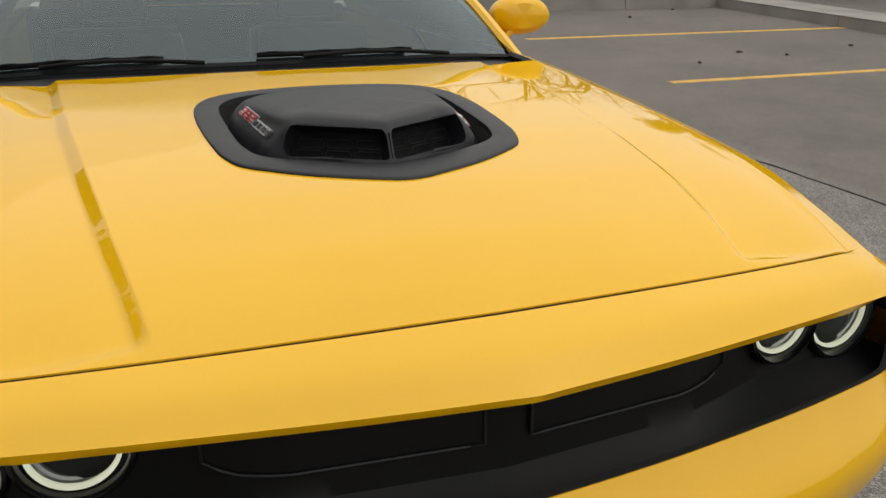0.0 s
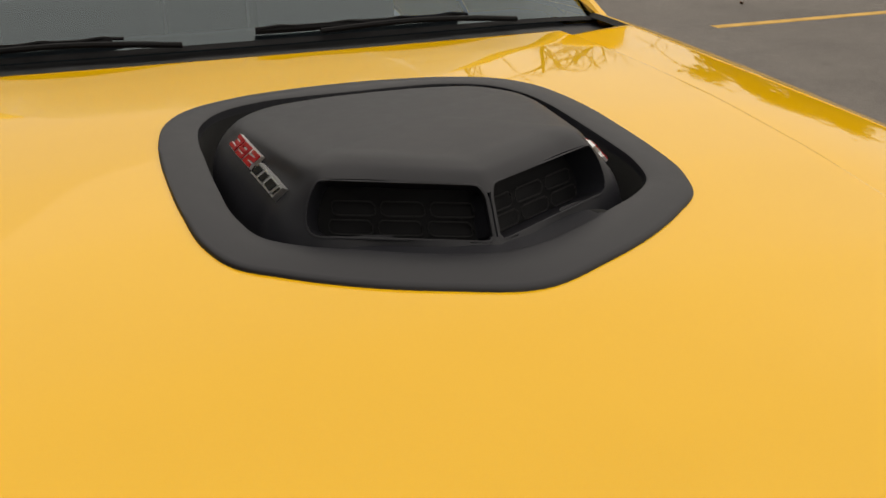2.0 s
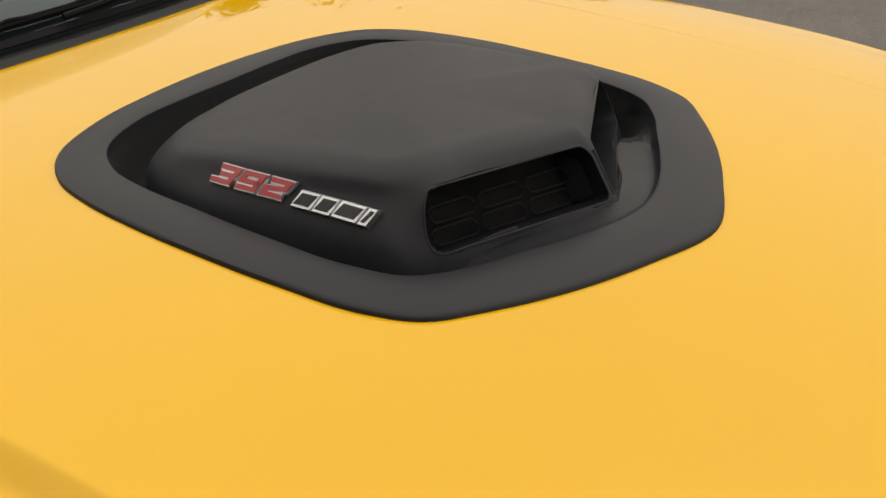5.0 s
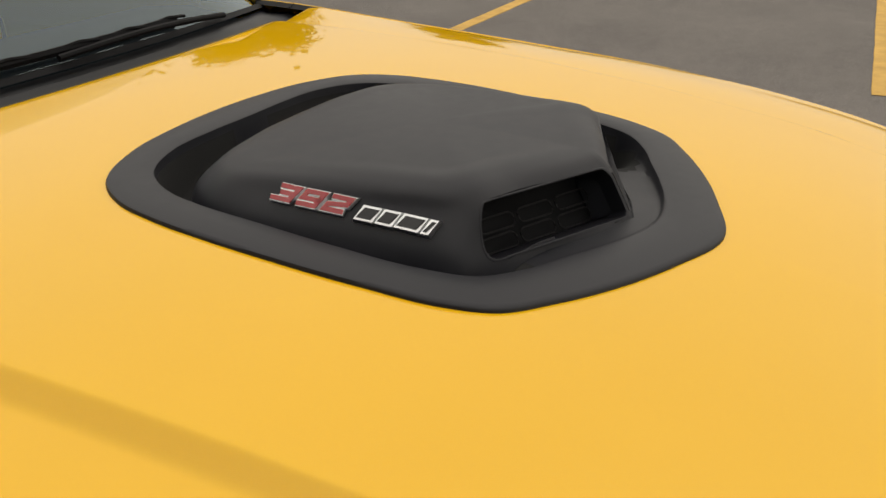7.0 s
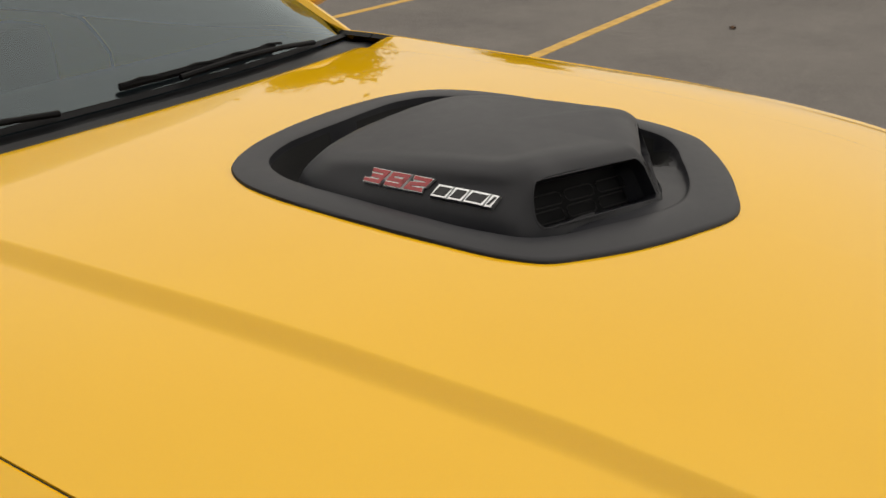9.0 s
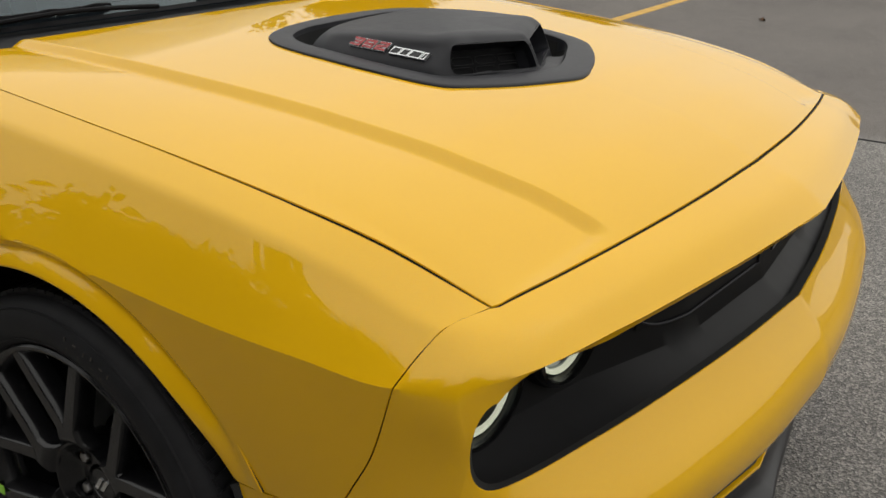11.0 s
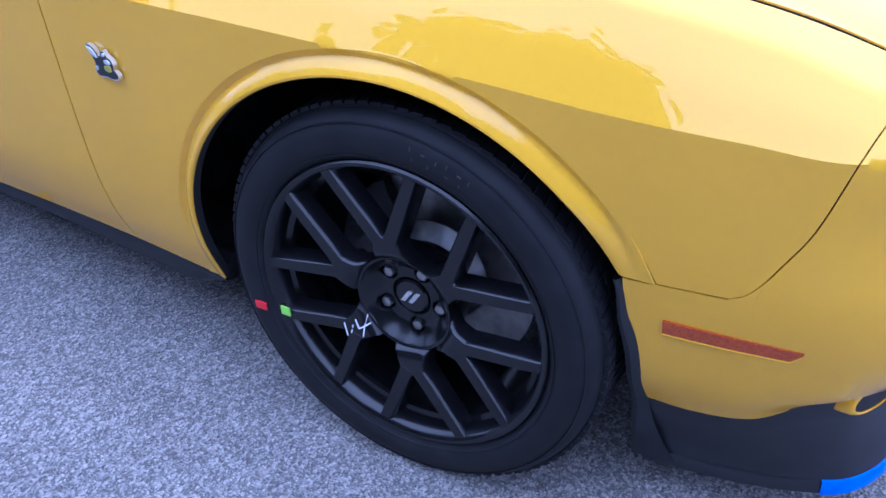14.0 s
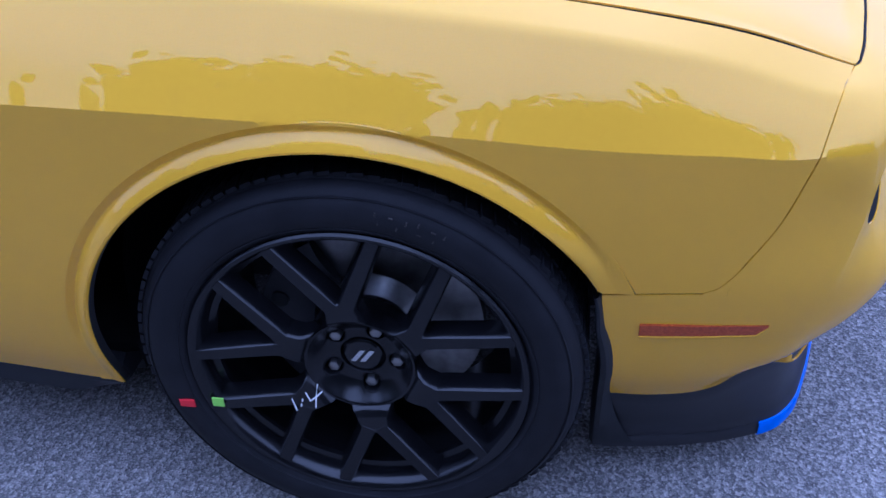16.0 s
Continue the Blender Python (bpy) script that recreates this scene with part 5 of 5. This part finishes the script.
    lathe_into(dr, [(0.10, 0.085), (0.190, 0.085), (0.191, 0.091), (0.190, 0.113), (0.10, 0.115), (0.098, 0.085), (0.07, 0.065), (0.0, 0.064)], 72)
    part("brake_disc", dr, steel, w, "steel brake disc")
    cl = bmesh.new()
    rows = []
    for a in np.linspace(radians(-50), radians(66), 15):
        aa = a + radians(-4)
        rows.append([(x, r_ * math.cos(aa), r_ * math.sin(aa)) for x, r_ in ((0.07, 0.10), (0.062, 0.12), (0.060, 0.165), (0.068, 0.190), (0.16, 0.192), (0.165, 0.10))])
    vs = grid_into(cl, rows)
    cl.faces.new(vs[0])
    cl.faces.new(vs[-1])
    cal = part("brake_caliper", cl, caliper_grey, w, "dark brake caliper", 35)
    for yy, zz in ((0.150, 0.055), (0.150, -0.055), (0.145, 0.0)):
        bo = bmesh.new()
        lathe_into(bo, [(0.016, 0.064), (0.015, 0.056), (0.010, 0.054), (0.0, 0.054)], 20)
        o = part("piston_cap", bo, plastic, cal)
        o.matrix_basis = pose(0, yy, zz)
    return w


front_right = wheel()
STEER, CAMBER = 3.0, 2.5
front_right.matrix_basis = pose(-.866, 0.0, .349, 0, CAMBER, STEER)
for px, py, rz in ((-.872, 2.946, 0), (.863, 0.0, 180), (.872, 2.946, 180)):
    copy_thing(front_right, pose(px, py, .349, 0, 0, rz if py > 1 else rz + STEER))


def wheel_marks():
    """Paper stickers and marker strokes on the right front wheel."""
    m = front_right.matrix_basis
    for yy, zz, w_, h_, x, mat, nm, lab in ((0.293, -0.078, 0.026, 0.016, -0.0665, sticker_red, "red_sticker", "red paper sticker on the tyre"), (0.243, -0.080, 0.020, 0.018, -0.058, sticker_green, "green_sticker", "green paper sticker on the rim")):
        bm = bmesh.new()
        box_into(bm, x - 0.0012, x + 0.002, yy - w_ / 2, yy + w_ / 2, zz - h_ / 2, zz + h_ / 2, 0.0005)
        ob = part(nm, bm, mat, front_right, lab)
    def face(p):
        return (face_x(math.hypot(*p)) - 0.0012, *p)

    # worn writing on the sidewall: plain pale dashes
    for k, (ang, r_) in enumerate(((62, .322), (65, .322), (69, .324), (72, .320), (76, .322), (80, .323), (64, .309), (68, .310), (74, .308), (79, .310))):
        a_ = radians(ang)
        bm = bmesh.new()
        box_into(bm, -0.0008, 0.0012, -0.0035, 0.0035, -0.0011, 0.0011, 0.0004, Matrix.Translation((-0.0655, -r_ * math.cos(a_), r_ * math.sin(a_))) @ Matrix.Rotation(radians(90 * (k % 3)) - a_, 4, "X"))
        part("sidewall_mark", bm, worn_mark, front_right, "faint worn mark")
    strokes = (((0.104, -0.088), (0.109, -0.064)), ((0.096, -0.079), (0.095, -0.074)), ((0.093, -0.068), (0.092, -0.063)),
               ((0.086, -0.050), (0.080, -0.066)), ((0.080, -0.066), (0.063, -0.056)), ((0.070, -0.043), (0.073, -0.080)))
    for a, b in strokes:
        a, b = (a[0] * 1.07, a[1] * 1.07), (b[0] * 1.07, b[1] * 1.07)
        bm = bmesh.new()
        mid = ((a[0] + b[0]) / 2, (a[1] + b[1]) / 2)
        tube_into(bm, [face(a), face(mid), face(b)], 0.0014, 6)
        part("marker_stroke", bm, chalk, front_right, "white hand-drawn marker stroke")


wheel_marks()

# ---- cowl, windscreen, wipers, mirrors, cabin ----
WS_LOW = [(-.772, .775, .980), (-.57, .678, .999), (-.28, .612, 1.008), (0, .594, 1.010), (.28, .612, 1.008), (.57, .678, .999), (.772, .775, .980)]
WS_TOP = [(-.56, 1.50, 1.36), (-.40, 1.46, 1.395), (-.20, 1.44, 1.41), (0, 1.43, 1.413), (.20, 1.44, 1.41), (.40, 1.46, 1.395), (.56, 1.50, 1.36)]
lo, hi = curve(WS_LOW, 41), curve(WS_TOP, 41)
gl = bmesh.new()
rows = []
for i in range(41):
    row = []
    for v in np.linspace(0, 1, 16):
        q = lo[i] * (1 - v) + hi[i] * v
        row.append((q[0], q[1] - 0.0, q[2] + 0.05 * math.sin(math.pi * v)))
    rows.append(row)
grid_into(gl, rows)
wsg = part("windscreen", gl, windscreen_glass, car, "tinted windscreen reflecting pale sky")
wsg.visible_shadow = False
frit = bmesh.new()
rows = []
for i in range(41):
    row = []
    for v in (0.0, 0.008, 0.014, 0.017):
        q = lo[i] * (1 - v) + hi[i] * v
        row.append((q[0], q[1] - 0.001, q[2] + 0.05 * math.sin(math.pi * v) + (0.003 if v < 0.016 else -0.001)))
    rows.append(row)
grid_into(frit, rows)
part("windscreen_border", frit, mesh_black, car, "black border at the foot of the windscreen")
cw = bmesh.new()
rows = []
for i in range(41):
    x = lo[i][0]
    ry_ = rear_y(min(abs(x), 0.75))
    rows.append([(x, ry_ - 0.05, .93), (x, ry_ + 0.005, .955), (x, (ry_ + lo[i][1]) / 2, .972), (x, lo[i][1] - 0.012, lo[i][2] - 0.010), (x, lo[i][1] + 0.01, lo[i][2] - 0.006)])
grid_into(cw, rows)
part("cowl", cw, plastic, car, "black plastic cowl below the windscreen")


def wiper(x0, x1, rise, name="wiper"):
    """An arm and a jointed blade lying along the foot of the windscreen."""
    def place(x, up, out=0.0):
        i = float(np.interp(x, lo[:, 0], np.arange(41)))
        a = np.array([np.interp(i, np.arange(41), lo[:, k]) for k in range(3)])
        b = np.array([np.interp(i, np.arange(41), hi[:, k]) for k in range(3)])
        q = a * (1 - up) + b * up
        return (q[0], q[1] - out * 0.5, q[2] + 0.05 * math.sin(math.pi * up) + out)
    bm = bmesh.new()
    xs = np.linspace(x0, x1, 14)
    tube_into(bm, [place(x, 0.004 + rise * (k / 13), 0.012 + 0.010 * math.sin(math.pi * k / 13)) for k, x in enumerate(xs)], 0.0055, 8)
    arm = part(name, bm, mesh_black, car, "black windscreen wiper arm")
    bm = bmesh.new()
    xb = np.linspace(x0 + 0.30 * (x1 - x0), x1 + 0.28 * (x1 - x0), 20)
    tube_into(bm, [place(x, 0.022 + rise, 0.008) for x in xb], 0.0048, 6, False, 1.6)
    part("wiper_blade", bm, mesh_black, arm)
    for f in (0.08, 0.36, 0.62, 0.9):
        bm = bmesh.new()
        k = int(f * 19)
        a = Vector(place(xb[k], 0.022 + rise, 0.011))
        tube_into(bm, [a + Vector((-0.04, 0, 0.0)), a + Vector((0, 0, 0.004)), a + Vector((0.04, 0, 0.0))], 0.0032, 6)
        part("wiper_joint", bm, mesh_black, arm)


wiper(-0.20, -0.60, 0.010)
wiper(0.50, 0.06, 0.010)

# pillars, roof, side glass, rear glass
for s in (-1, 1):
    ap = bmesh.new()
    rows = []
    foot, head = Vector((s * .790, .775, .972)), Vector((s * .592, 1.50, 1.362))
    for v in np.linspace(0, 1, 14):
        c = foot.lerp(head, v) + Vector((0, 0, 0.045 * math.sin(math.pi * v)))
        rows.append([c + Vector((-s * .020, -.012, .002)), c + Vector((-s * .008, -.018, .010)), c + Vector((s * .012, -.006, .010)), c + Vector((s * .026, .03, .0)), c + Vector((s * .02, .06, -.02))])
    grid_into(ap, rows)
    part("windscreen_pillar", ap, paint, car, "yellow windscreen pillar")
    sg = bmesh.new()
    rows = []
    for y in np.linspace(0.78, 2.75, 24):
        zt = float(np.interp(y, [.78, 1.5, 1.9, 2.4, 2.75], [1.0, 1.355, 1.37, 1.30, 1.15]))
        xt = float(np.interp(y, [.78, 1.5, 1.9, 2.4, 2.75], [.760, .60, .59, .60, .68]))
        zb = float(np.interp(y, [.72, 1.5, 2.75], [.975, .995, 1.02]))
        rows.append([(s * .79, y, zb), (s * (0.5 * (.79 + xt) + 0.012), y, (zb + zt) / 2), (s * xt, y, zt)])
    grid_into(sg, rows)
    part("side_glass", sg, gloss_black, car, "dark tinted side glass")
rf = bmesh.new()
rows = []
for t in np.linspace(-1, 1, 25):
    row = []
    for y in np.linspace(1.43, 2.45, 14):
        xw = float(np.interp(y, [1.43, 1.9, 2.45], [.60, .595, .61]))
        zc = float(np.interp(y, [1.43, 1.75, 2.1, 2.45], [1.413, 1.435, 1.42, 1.355]))
        row.append((t * xw, y + (0.07 * t * t if y < 1.6 else 0), zc - 0.05 * abs(t) ** 3))
    rows.append(row)
grid_into(rf, rows)
part("roof", rf, paint, car, "yellow roof")
rg = bmesh.new()
rows = [[(t * w_, y, z - 0.04 * abs(t) ** 3) for y, z, w_ in ((2.44, 1.355, .60), (2.75, 1.24, .63), (3.1, 1.09, .68), (3.3, 1.03, .70))] for t in np.linspace(-1, 1, 17)]
grid_into(rg, rows)
part("rear_glass", rg, gloss_black, car, "dark rear glass")
dk = bmesh.new()
rows = [[(t * w_, y, z) for y, z, w_ in ((3.28, 1.03, .74), (3.6, 1.035, .73), (3.95, 1.0, .70), (4.05, .985, .66))] for t in np.linspace(-1, 1, 17)]
grid_into(dk, rows)
part("boot_lid", dk, paint, car, "yellow boot lid")
# cabin: dashboard and seats behind the glass
db = bmesh.new()
rows = [[(x, y, z) for y, z in ((.66, .93), (.80, .960), (.95, .985), (1.10, .975), (1.16, .91), (1.17, .60))] for x in np.linspace(-.72, .72, 13)]
grid_into(db, rows)
part("dashboard", db, plastic, car, "dark dashboard")
for sx in (-.37, .37):
    se = bmesh.new()
    box_into(se, sx - .24, sx + .24, 1.75, 1.95, .45, 1.02, 0.06)
    box_into(se, sx - .12, sx + .12, 1.84, 1.94, 1.04, 1.22, 0.04)
    box_into(se, sx - .24, sx + .24, 1.35, 1.85, .40, .56, 0.05)
    part("front_seat", se, plastic, car, "dark bucket seat")
bw = bmesh.new()
box_into(bw, -.72, .72, 2.6, 2.7, .4, 1.05)
box_into(bw, -.74, .74, .60, 2.7, .32, .40)
part("cabin_lining", bw, dark, car)


def door_mirror(s):
    bm = bmesh.new()
    prof = [(0.0, 0.0), (0.045, 0.004), (0.066, 0.022), (0.072, 0.055), (0.066, 0.085), (0.060, 0.088), (0.055, 0.082), (0.0, 0.078)]
    lathe_into(bm, [(r, x) for r, x in prof], 36)
    # flatten into a wide shell that looks rearwards
    for v in bm.verts:
        v.co = Vector((v.co.y * 1.45, v.co.x * 1.2, v.co.z * 0.92))
    mir = part("door_mirror", bm, paint, car, "yellow door mirror", 40)
    mir.matrix_basis = pose(s * .905, .98, 1.090, 0, 0, -s * 8)
    st = bmesh.new()
    tube_into(st, [(-s * .10, .05, -.115), (-s * .06, .045, -.075), (-s * .02, .045, -.03)], [.032, .026, .028], 12, False, 0.6)
    part("mirror_foot", st, paint, mir)
    return mir


for s in (-1, 1):
    door_mirror(s)


def recentre(shift):
    """The car's middle plane lies a little to the right of the origin: brings the left half in to match."""
    def moved(x):
        return -2 * shift * min(1.0, max(0.0, (x + 0.6) / 1.2))

    def walk_down(ob):
        if ob.matrix_basis != Matrix.Identity(4):
            ob.matrix_basis = Matrix.Translation((moved(ob.matrix_basis.translation.x), 0, 0)) @ ob.matrix_basis
            return
        if ob.type == "MESH":
            for v in ob.data.vertices:
                v.co.x += moved(v.co.x)
        for c in ob.children:
            walk_down(c)

    for c in car.children:
        walk_down(c)


recentre(0.012)


# ---- trees round the lot: seen in the paint's reflections ----
def tree(at, height, spread, leafy, seed, label):
    rng = random.Random(seed)
    root = thing("tree", label, "tree", pose(*at), "trees round the lot")
    wood = bmesh.new()
    tips = []

    def limb(p, d, length, r, level):
        pts, rad = [p], [r]
        n = 5
        for k in range(n):
            d = (d + Vector((rng.uniform(-.18, .18), rng.uniform(-.18, .18), rng.uniform(-.05, .16)))).normalized()
            p = p + d * (length / n)
            pts.append(p)
            rad.append(r * (1 - 0.72 * (k + 1) / n))
        tube_into(wood, pts, rad, 7 if level < 2 else 5)
        if level >= 2:
            tips.extend(pts[2:])
        if level < (3 if leafy else 4):
            for k in range(5 if level == 0 else 4):
                q = pts[2 + k % 4] if level == 0 else pts[1 + k % 5]
                a = rng.uniform(0, 6.283)
                dd = (d * 0.5 + Vector((math.cos(a), math.sin(a), rng.uniform(0.1, 0.7))) * spread).normalized()
                limb(q, dd, length * rng.uniform(.45, .68), rad[2] * 0.62, level + 1)

    limb(Vector((0, 0, -0.1)), Vector((0, 0, 1)), height * 0.5, height * 0.022, 0)
    if leafy > 10:
        for k in range(9):
            a = k * 2.4
            limb(Vector((0, 0, height * (0.05 + 0.025 * k))), Vector((math.cos(a), math.sin(a), 0.25)), height * 0.24, height * 0.008, 2)
    part("trunk", wood, bark, root, "grey-brown trunk and branches")
    if leafy:
        cr = bmesh.new()
        for q in tips:
            for _ in range(leafy):
                c = q + Vector((rng.gauss(0, .35), rng.gauss(0, .35), rng.gauss(0, .3))) * (height / 9)
                s_ = rng.uniform(.13, .28) * height / 9
                u = Vector((rng.gauss(0, 1), rng.gauss(0, 1), rng.gauss(0, 1))).normalized()
                w_ = u.orthogonal().normalized()
                cr.faces.new([cr.verts.new(c + a) for a in (-u * s_, w_ * s_ * .6, u * s_, -w_ * s_ * .6)])
        part("crown", cr, leaf_mat, root, "crown of small green leaves")
    return root


for at, high, seed in (((10.0, 17.0), 9.5, 3), ((13.4, 19.5), 9.0, 11)):
    tree((*at, ground_z(*at)), high, 1.15, 0, seed, "bare grey tree with fine branches behind the kerb")
for at, high, seed in (((12.9, 13.4), 6.0, 61), ((14.8, 12.6), 6.0, 62), ((17.0, 8.2), 4.0, 21)):
    tree((*at, ground_z(*at)), high, 0.55, 12, seed, "small dense leafy tree on the planting bank")
for i in range(24):
    tree((-18.5 - 1.5 * math.sin(i * 2.1), -31 + 2.9 * i, 0), 16.4 + 1.4 * math.sin(i * 1.7) , 1.0, 13, 40 + i, "leafy green tree in the row along the lot")
